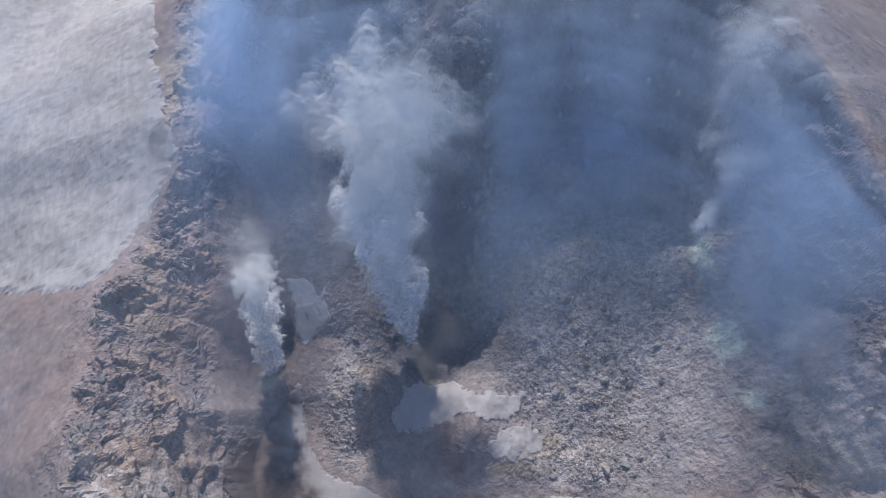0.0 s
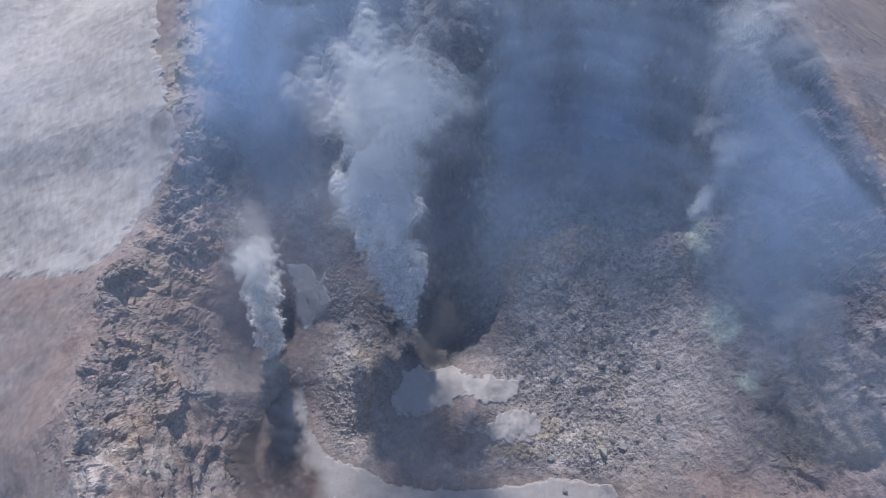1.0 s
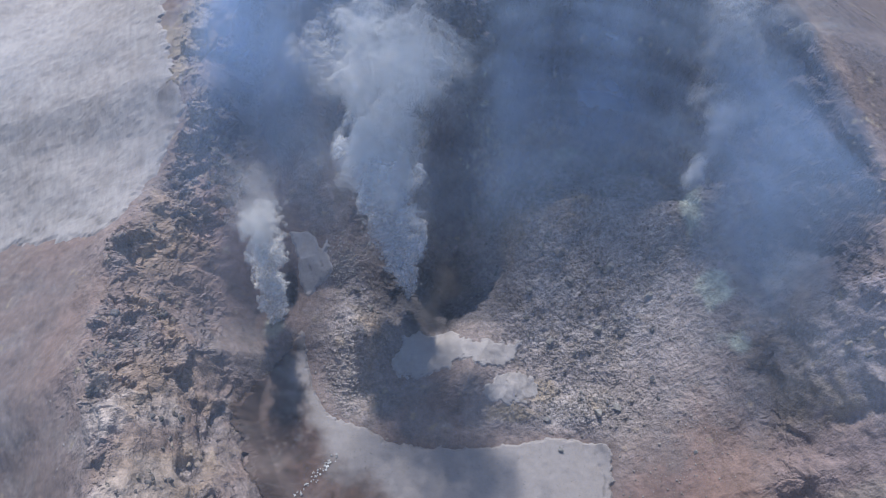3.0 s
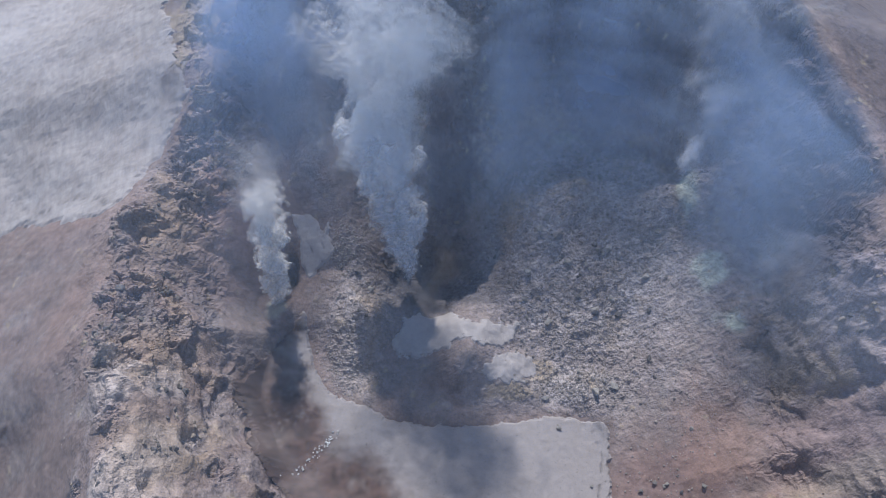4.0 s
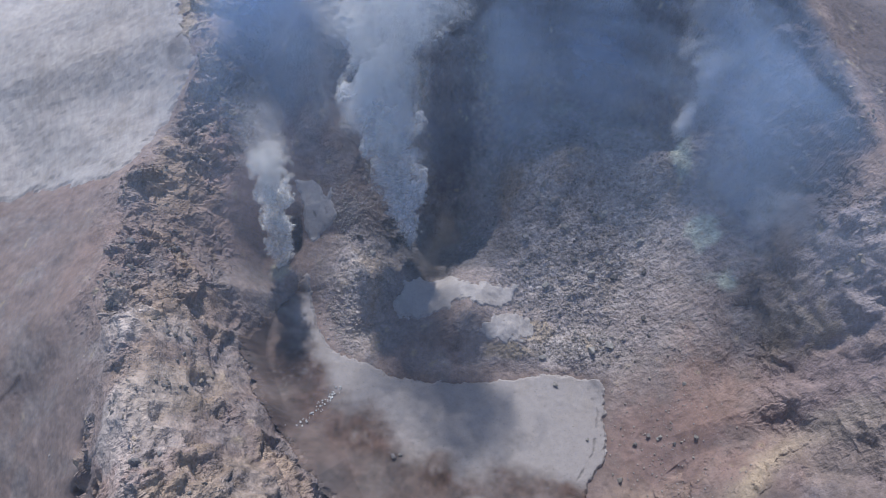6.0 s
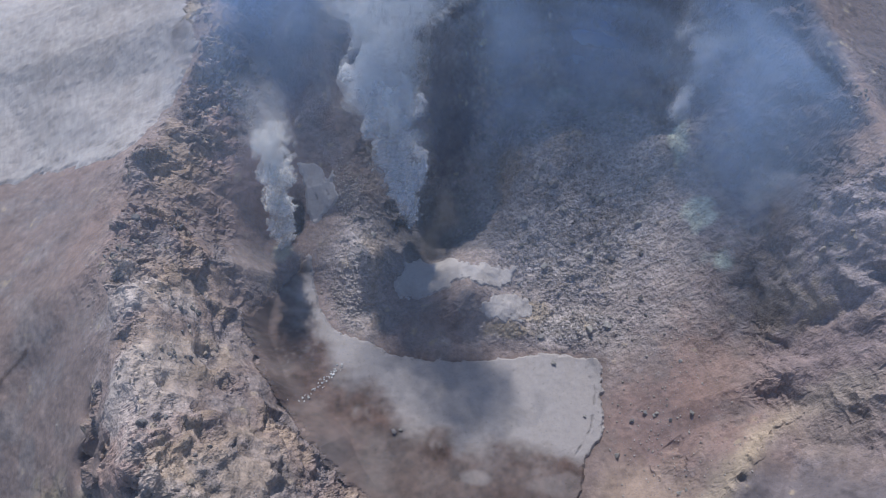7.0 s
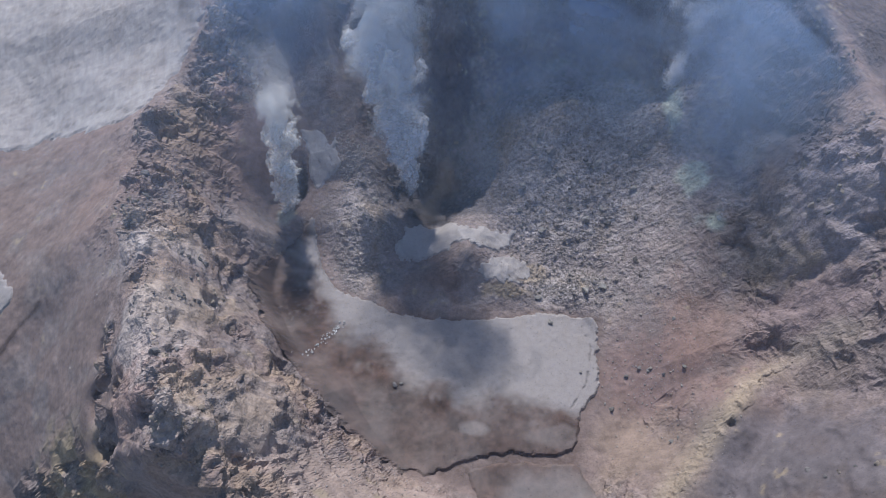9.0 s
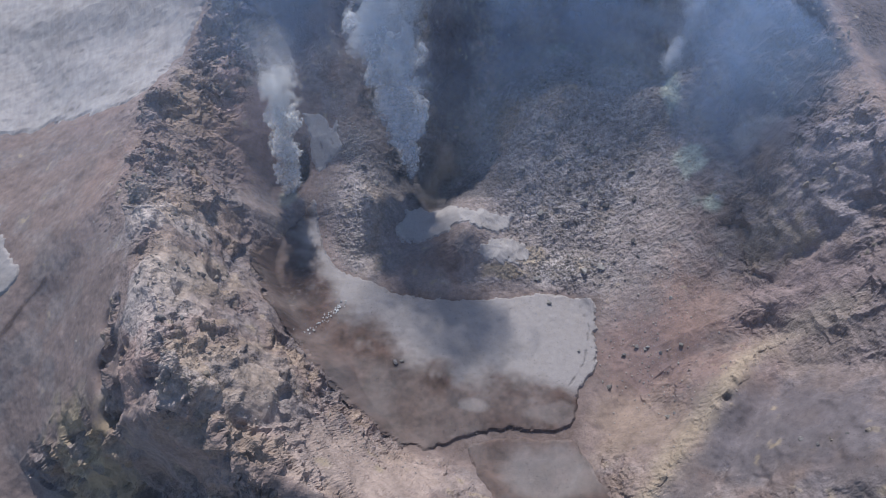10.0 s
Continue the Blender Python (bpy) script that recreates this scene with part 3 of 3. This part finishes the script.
left_snow = snow("snowfield", SNOW_LEFT, 1.0, 1.6, "wide rippled snowfield with dirt streaks on the outer slope", left_ash, .16, 1.5, True, ([(-196, 116), (-180, 122), (-163, 125), (-149, 121), (-139, 113)],), SNOW_RIPPLED)
snow("snow_patch", [(-20, 78), (-14, 88), (2, 88), (13, 80), (27, 81), (37, 83), (34, 77), (30, 69), (20, 66), (10, 69), (0, 66), (-9, 63), (-19, 66), (-23, 71)], .9, .6,
     "shaded grey snow below the smoking pit", None, .1, 1.5, True)
snow("snow_patch", [(15, 56.5), (22, 63), (33, 69.5), (44, 63), (40, 55.5), (24, 53)], .45, .4, "small clean patch of white snow beside rubble", None, .1, 1.9, True)
snow("snow_patch", [(-69.8, 125.6), (-62.0, 126.3), (-56.2, 123.1), (-54.2, 116.9), (-51.0, 124.0), (-50.7, 115.4), (-46.9, 109.5), (-49.9, 105.7), (-55.5, 102.5), (-59.4, 98.0), (-63.2, 103.1), (-64.7, 112.4), (-68.3, 120.6)], .8, .5,
     "grooved grey snow strip above the side vent", None, .1, .8, True,
     ([(-65, 122), (-60, 112), (-56, 105)], [(-58, 123), (-55, 114), (-53, 110)]))
snow("snow_patch", [(-215, 75), (-193, 62), (-182, 45), (-165, 31), (-169, 25), (-176, 20), (-215, 10)], .8, .8, "white snow patch low on the outer slope", None, .1, 1.0)


# ---- loose rock ----
bpy.context.view_layer.update()


def drop(x, y):
    """The ground's height and normal at a place."""
    hit, place, normal, _ = ground.ray_cast(Vector((x, y, 120)), Vector((0, 0, -1)))
    return (place.z, normal) if hit else (float(relief(np.array([x]), np.array([y]))[0]), Vector((0, 0, 1)))


def stone_mesh(name, seed, mat, corners=16, flatness=.7):
    """An angular block about 1 m across, broken along flat faces."""
    rng = random.Random(seed)
    bm = bmesh.new()
    for _ in range(corners):
        v = Vector((rng.gauss(0, 1), rng.gauss(0, 1), rng.gauss(0, 1))).normalized() * rng.uniform(.4, .56)
        bm.verts.new((v.x * rng.uniform(.9, 1.25), v.y, v.z * flatness))
    hull = bmesh.ops.convex_hull(bm, input=bm.verts)
    bmesh.ops.delete(bm, geom=[g for g in hull["geom_interior"] if isinstance(g, bmesh.types.BMVert)], context="VERTS")
    me = bpy.data.meshes.new(name)
    bm.to_mesh(me)
    bm.free()
    me.materials.append(mat)
    return me


BOULDERS = [stone_mesh("boulder", 300 + k, ROCK_PALE if k % 3 else ROCK_GREY) for k in range(14)]


def crag_mesh(name, seed, mat):
    """A chipped block of lava about 1 m across: cut along flat faces, its skin rough."""
    r = random.Random(seed)
    bm = bmesh.new()
    bmesh.ops.create_icosphere(bm, subdivisions=3, radius=.5)
    cuts = [(Vector((r.gauss(0, 1), r.gauss(0, 1), r.gauss(0, 1))).normalized(), r.uniform(.2, .4)) for _ in range(11)]
    for v in bm.verts:
        for way, off in cuts:
            over = v.co.dot(way) - off
            if over > 0:
                v.co -= way * over
        p = v.co * 5 + Vector((seed * 3.1, seed * 1.7, 0))
        v.co *= 1.15 + .22 * noise.noise(p * .5) + .12 * noise.noise(p) + .08 * noise.noise(p * 2.7)
    me = bpy.data.meshes.new(name)
    bm.to_mesh(me)
    bm.free()
    me.materials.append(mat)
    return me


BLOCKS = [crag_mesh("block", 400 + k, ROCK_GREY if k % 2 else ROCK_TAN) for k in range(12)]
rng = random.Random(77)

# boulders one can tell apart on the debris fan and the mounds
FIELDS = [(66, 112, 30, 34, .68), (58, 54, 16, 6, .14), (-36, 84, 8, 20, .12), (84, 8, 16, 18, .08)]
spots = []
for cx, cy, rx, ry, share in FIELDS:
    for _ in range(int(230 * share)):
        spots.append((rng.gauss(cx, rx * .8), rng.gauss(cy, ry * .8)))
free = inside_by(np.array([p[0] for p in spots]), np.array([p[1] for p in spots]), FLOOR_SNOW) < -1.5
for (x, y), ok in zip(spots, free):
    if not ok:
        continue
    z, nrm = drop(x, y)
    size = min(4.8, .8 * (1 - rng.random()) ** -.5)
    ob = new("boulder", rng.choice(BOULDERS))
    ob.matrix_world = pose(x, y, z + size * .12, rng.uniform(-25, 25), rng.uniform(-25, 25), rng.uniform(0, 360)) @ Matrix.Diagonal((size, size * rng.uniform(.75, 1.1), size, 1))
    tagged(ob, "large angular grey lava boulder half sunk in rubble" if size > 2.2 else "grey angular lava boulder lying on loose rubble", "boulder", "boulders of the crater floor")

# the great flat slabs high on the fan
for x, y, size in ((54, 119, 6.5), (46, 123, 5.5), (50, 128, 5), (92, 99, 5), (79, 84, 4.2), (62, 92, 3.6), (88, 62, 3.4), (38, 92, 3.2), (77, 91, 3.8), (49, 36, 3.0), (-18.3, 4.4, 2.8), (-15.5, 5.2, 1.8), (60, 13, 1.6), (88, -19, 3.0), (90, -18, 1.8), (84, 14, 2.6), (88, 13, 2.2)):
    z, nrm = drop(x, y)
    lying = floor_snow.ray_cast(Vector((x, y, 120)), Vector((0, 0, -1)))
    z = max(z, lying[1].z) if lying[0] else z
    ob = new("boulder", BOULDERS[int(size * 10) % 14])
    ob.matrix_world = pose(x, y, z + .4, rng.uniform(-12, 12), rng.uniform(-12, 12), rng.uniform(0, 360)) @ Matrix.Diagonal((size, size * .8, size * .75, 1))
    tagged(ob, "very large flat-topped pale boulder on the debris fan", "boulder", "boulders of the crater floor")


# rock ribs that stand out of the ash on the rims
def outcrop(x, y, spread_, count, size, label):
    z, _ = drop(x, y)
    base = tagged(new("rock_outcrop"), label, "rock outcrop", "outcrops along the rim")
    base.location = (x, y, z)
    for _ in range(count):
        dx, dy = rng.gauss(0, spread_), rng.gauss(0, spread_ * 1.2)
        bz, _n = drop(x + dx, y + dy)
        s = size * rng.uniform(.55, 1.35)
        ob = new(rng.choice(("rock_spire", "rock_ledge", "rock_block")), rng.choice(BLOCKS))
        ob.parent = base
        ob.matrix_basis = pose(dx, dy, bz - z - s * .22, rng.uniform(-35, 35), rng.uniform(-35, 35), rng.uniform(0, 360)) @ Matrix.Diagonal((s, s * rng.uniform(.6, 1), s * rng.uniform(.7, 1.2), 1))


for line, count, low, high, words in ((RIM_LEFT, 26, 2.6, 10.2, "dark jagged lava rocks sticking out of tan ash"), (RIM_RIGHT, 14, .6, 5.8, "dark broken rocks on the purple-grey crater wall")):
    for k in range(count):
        t = low + (high - low) * (k + rng.random()) / count
        i = int(t)
        a, b = line[i], line[min(i + 1, len(line) - 1)]
        x, y = a[0] + (t - i) * (b[0] - a[0]) + rng.uniform(-9, 9), a[1] + (t - i) * (b[1] - a[1]) + rng.uniform(-4, 4)
        outcrop(x + (4 if line is RIM_LEFT else -8), y, 2.0, rng.randint(6, 9), rng.uniform(1.3, 2.5), words)


# small stones nobody could count
def gravel(name, count, fields, low, high, label, seed):
    r = np.random.default_rng(seed)
    t = (1 + 5 ** .5) / 2
    ico = np.array([(-1, t, 0), (1, t, 0), (-1, -t, 0), (1, -t, 0), (0, -1, t), (0, 1, t), (0, -1, -t), (0, 1, -t), (t, 0, -1), (t, 0, 1), (-t, 0, -1), (-t, 0, 1)]) / 3.8
    tri = np.array([(0, 11, 5), (0, 5, 1), (0, 1, 7), (0, 7, 10), (0, 10, 11), (1, 5, 9), (5, 11, 4), (11, 10, 2), (10, 7, 6), (7, 1, 8),
                    (3, 9, 4), (3, 4, 2), (3, 2, 6), (3, 6, 8), (3, 8, 9), (4, 9, 5), (2, 4, 11), (6, 2, 10), (8, 6, 7), (9, 8, 1)])
    verts, faces = [], []
    pick = np.array(fields)[r.integers(len(fields), size=count)]
    px, py = r.normal(pick[:, 0], pick[:, 2]), r.normal(pick[:, 1], pick[:, 3])
    free = inside_by(px, py, FLOOR_SNOW) < -.3
    count = int(free.sum())
    for x, y in zip(px[free], py[free]):
        z, _ = drop(x, y)
        s = min(high, low * (1 - r.random()) ** -.5)
        q = np.linalg.qr(r.normal(size=(3, 3)))[0]
        v = (ico * r.uniform(.7, 1.2, (12, 1)) * s) @ q
        v[:, 2] *= .75
        verts.append(v + (x, y, z + s * .1))
    v = np.concatenate(verts)
    f = (tri[None] + np.arange(count)[:, None, None] * 12).reshape(-1, 3)
    me = bpy.data.meshes.new(name)
    me.from_pydata(v.tolist(), [], f.tolist())
    me.materials.append(ROCK_SCREE)
    return tagged(new(name, me), label, "rubble", kind="stuff")


gravel("rubble", 6500, [(66, 112, 24, 28), (60, 130, 22, 20), (80, 86, 20, 24), (58, 53, 12, 4), (55, 75, 14, 10)], .28, 1.5, "loose grey lava rubble covering the debris fan", 21)
gravel("rubble", 1500, [(-36, 82, 7, 18), (-40, 60, 6, 8), (-44, 112, 5, 8)], .4, 1.3, "tan stones scattered over the rounded mound", 22)
gravel("rubble", 1500, [(86, 6, 12, 18), (-30, -34, 18, 6), (-115, 100, 8, 40), (100, 50, 8, 20)], .3, .9, "scattered small stones on brown ash", 23)

# broken ice along the edge of the mud
CHUNK = stone_mesh("ice_chunk", 501, SNOW_ICE, 14, .7)
for k in range(64):
    u = rng.random() ** .8
    x, y = -57 + 15.5 * u + rng.gauss(0, .7), 13 + 19 * u + rng.gauss(0, .9)
    hit, place, _n, _i = floor_snow.ray_cast(Vector((x, y, 120)), Vector((0, 0, -1)))
    s = rng.uniform(.35, 1.15)
    ob = new("ice_chunk", CHUNK)
    ob.matrix_world = pose(x, y, (place.z if hit else drop(x, y)[0]) + s * .2, rng.uniform(-30, 30), rng.uniform(-30, 30), rng.uniform(0, 360)) @ Matrix.Diagonal((s, s * .8, s, 1))
    tagged(ob, "broken white ice chunk lying on brown mud", "ice chunk", "ice chunks on the mud")


# ---- steam and gas ----
def vapour(name, rows, mat, label, seed, soft=.5, lumpy=1.0, fine=16, gaps=0.0, tilt=.8, category="steam", wander=.3):
    """Rising vapour as many thin level layers, thick where it billows. Rows, from below: x, y, z, radius, thickness."""
    path = np.array(rows, float)
    zs, roll = [path[0, 2]], [0.0]
    while zs[-1] < path[-1, 2]:
        r = np.interp(zs[-1], path[:, 2], path[:, 3])
        h = min(2.6, max(.4, .12 * r))
        zs.append(zs[-1] + h)
        roll.append(roll[-1] + h / r)
    vs, fs, ts, at = [], [], [], 0
    for z, q in zip(zs, roll):
        cx, cy, r, thick = (np.interp(z, path[:, 2], path[:, k]) for k in (0, 1, 3, 4))
        cx, cy = cx + wander * r * math.sin(2.3 * q + seed), cy + wander * r * math.cos(1.7 * q + seed)
        r = r * (1 + .5 * wander * math.sin(3.9 * q + 2 * seed))
        side = np.linspace(-2, 2, fine * 4 + 1)
        u, v = np.meshgrid(side, side)
        q1 = np.full(u.shape, q)
        su, sv = u + .35 * vnoise(u * .7, v * .7, q1 * .8, seed + 9), v + .35 * vnoise(u * .7, v * .7, q1 * .8, seed + 10)
        body = 1 - np.hypot(u, v) + .5 * lumpy * vnoise(su * .9, sv * .9, q1 * .8, seed)
        lump1 = np.abs(vnoise(su * 1.7, sv * 1.7, q1 * 1.6, seed + 1)) - .3
        lump2 = np.abs(vnoise(su * 3.6, sv * 3.6, q1 * 3.4, seed + 2)) - .3
        lump3 = np.abs(vnoise(su * 7.5, sv * 7.5, q1 * 7.2, seed + 3)) - .3
        body = body + lumpy * (.75 * lump1 + .45 * lump2 + .22 * lump3)
        if gaps:
            body = body - gaps * step(vnoise(su * 1.9, sv * 1.9, q1 * 1.5, seed + 4), -.2, .3)
        t = thick * step(body, 0, soft) * (.8 + .4 * step(body, 0, 1.0))
        t = np.where(np.maximum(np.abs(u), np.abs(v)) > 1.96, 0, t)
        keep = (t > .004)
        idx = np.arange(u.size).reshape(u.shape)
        quads = np.stack([idx[:-1, :-1], idx[:-1, 1:], idx[1:, 1:], idx[1:, :-1]], -1).reshape(-1, 4)
        quads = quads[keep.ravel()[quads].any(1)]
        if not len(quads):
            continue
        used, back = np.unique(quads, return_inverse=True)
        swell = .5 * lump1 + .3 * lump2 + .14 * lump3 - .12 * (u * u + v * v)
        pos = np.stack([cx + u * r, cy + v * r, z + tilt * r * swell], -1).reshape(-1, 3)
        vs.append(pos[used])
        fs.append(back.reshape(-1, 4) + at)
        ts.append(t.ravel()[used])
        at += len(used)
    v, f, t = np.concatenate(vs), np.concatenate(fs), np.clip(np.concatenate(ts), 0, .97)
    me = bpy.data.meshes.new(name)
    me.vertices.add(len(v))
    me.vertices.foreach_set("co", v.astype(np.float32).ravel())
    me.loops.add(len(f) * 4)
    me.loops.foreach_set("vertex_index", f.astype(np.int32).ravel())
    me.polygons.add(len(f))
    me.polygons.foreach_set("loop_start", np.arange(0, len(f) * 4, 4, dtype=np.int32))
    me.polygons.foreach_set("loop_total", np.full(len(f), 4, np.int32))
    me.polygons.foreach_set("use_smooth", np.ones(len(f), bool))
    me.update(calc_edges=True)
    a = me.color_attributes.new("tint", "FLOAT_COLOR", "POINT")
    a.data.foreach_set("color", np.stack([t, t, t, t * 0 + 1], 1).astype(np.float32).ravel())
    me.materials.append(mat)
    return tagged(new(name, me), label, category, kind="stuff")


GREAT = [(-15, 107, -68, 2.0, .36), (-16, 109, -60, 3.8, .42), (-17.5, 112, -46, 6.2, .40), (-20.5, 120, -24, 8.8, .34), (-21.5, 130, 0, 12, .22), (-20, 141, 22, 17, .12), (-14, 152, 46, 24, .075)]
# upper plume, mostly out of view, placed by the shade it casts on snow
ABOVE = [(-15, 156, 48, 22, .08), (-15, 164, 68, 25, .12), (-13, 172, 86, 25, .13), (-10, 178, 98, 20, .08)]
SIDE = [(-74, 88.5, -67, 1.9, .40), (-73, 90.5, -58, 3.2, .38), (-71.5, 93, -44, 4.0, .34), (-69.5, 97, -24, 4.6, .30), (-68, 102, -10, 5.0, .16), (-68, 106, 0, 6.5, .04), (-72, 114, 14, 10, .012)]
vapour("steam_plume", GREAT, STEAM, "tall white steam plume rising from the deep crater pit", 205, .34, 1.3, 22, 0, 1.1, "steam", .18)
vapour("steam_cloud", ABOVE, STEAM, "broken steam cloud drifting high above the crater", 231, .4, 1.2, 14, 1.1)
vapour("steam_cloud", [(40, 230, 24, 28, .012), (42, 244, 42, 44, .028), (44, 254, 58, 46, .024), (46, 262, 68, 40, .012)], STEAM, "thin white steam drifting along the back wall", 251, .8, 1.4, 16, .9, .5)
vapour("steam_plume", SIDE, STEAM_WHITE, "small dense white steam column from a side vent", 206, .18, 1.25, 18, 0, 1.0, "steam", .2)
vapour("steam_plume", [(107, 136, -27, 2.2, .2), (109, 140, -18, 4.5, .17), (114, 147, -6, 6.5, .12), (119, 156, 8, 10, .075), (123, 168, 24, 16, .05), (122, 184, 46, 26, .04)], STEAM,
       "thin white fumes drifting up the crater wall", 211, .9, 1.5, 16, .5)
vapour("steam_plume", [(104, 160, -30, 2.5, .05), (107, 164, -14, 5, .06), (112, 170, 4, 8, .06), (118, 178, 22, 14, .05), (118, 190, 44, 22, .045)], STEAM,
       "faint white fumes against the back wall", 217, .9, 1.5, 14, .6)
vapour("steam_plume", [(121, 72, -42, 1.6, .10), (123, 76, -34, 3.4, .07), (127, 82, -22, 5.5, .045), (131, 90, -8, 8, .03)], STEAM,
       "faint fumes over pale sulphur-stained rock", 221, .9, 1.5, 14, .4)
vapour("smoke_puff", [(-4, 96, -80, 7, .08), (-3, 99, -70, 9, .16), (-1, 103, -62, 10.5, .18), (2, 109, -52, 9, .07)], DUST, "brown dust smoke hanging over the pit", 241, 1.0, .6, 12, 0, .4, "smoke")


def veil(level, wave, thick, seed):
    """One translucent sheet that imitates a layer of haze. thick: its share at places of the plan."""
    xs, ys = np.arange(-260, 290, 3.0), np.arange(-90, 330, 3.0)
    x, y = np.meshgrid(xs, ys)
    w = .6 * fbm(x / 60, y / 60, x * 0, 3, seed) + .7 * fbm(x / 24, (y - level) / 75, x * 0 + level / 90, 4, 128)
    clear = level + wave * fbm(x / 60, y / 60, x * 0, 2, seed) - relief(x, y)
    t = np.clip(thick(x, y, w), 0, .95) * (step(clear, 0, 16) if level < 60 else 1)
    return sheet("haze_sheet", xs, ys, lambda x, y: level + wave * fbm(x / 60, y / 60, x * 0, 2, seed), t > .004, np.repeat(t[..., None], 3, -1), HAZE)


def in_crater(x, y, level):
    """Where the haze sheets lie: at the back of the crater, over the right wall and, thinner, over the pit. Higher
    sheets start further back, to keep their shade off the debris fan.
    """
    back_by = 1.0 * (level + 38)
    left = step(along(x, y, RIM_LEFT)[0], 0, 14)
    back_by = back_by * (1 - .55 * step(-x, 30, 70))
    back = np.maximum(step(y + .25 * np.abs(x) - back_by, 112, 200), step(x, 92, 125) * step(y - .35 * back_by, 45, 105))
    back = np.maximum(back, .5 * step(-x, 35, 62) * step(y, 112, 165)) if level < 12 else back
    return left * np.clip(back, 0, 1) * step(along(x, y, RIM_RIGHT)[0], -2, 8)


haze = new("haze_sheets")
tagged(haze, "translucent blue sheets imitating volcanic gas and air haze over the crater", "gas", kind="stuff")
# sheets thicker at the middle back and higher up, to brighten that part
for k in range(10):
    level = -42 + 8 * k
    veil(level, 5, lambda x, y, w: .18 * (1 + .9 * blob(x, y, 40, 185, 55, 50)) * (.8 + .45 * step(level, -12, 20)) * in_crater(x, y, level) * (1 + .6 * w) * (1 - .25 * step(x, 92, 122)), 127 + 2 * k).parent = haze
# one faint sheet above everything, imitating haze of the open air
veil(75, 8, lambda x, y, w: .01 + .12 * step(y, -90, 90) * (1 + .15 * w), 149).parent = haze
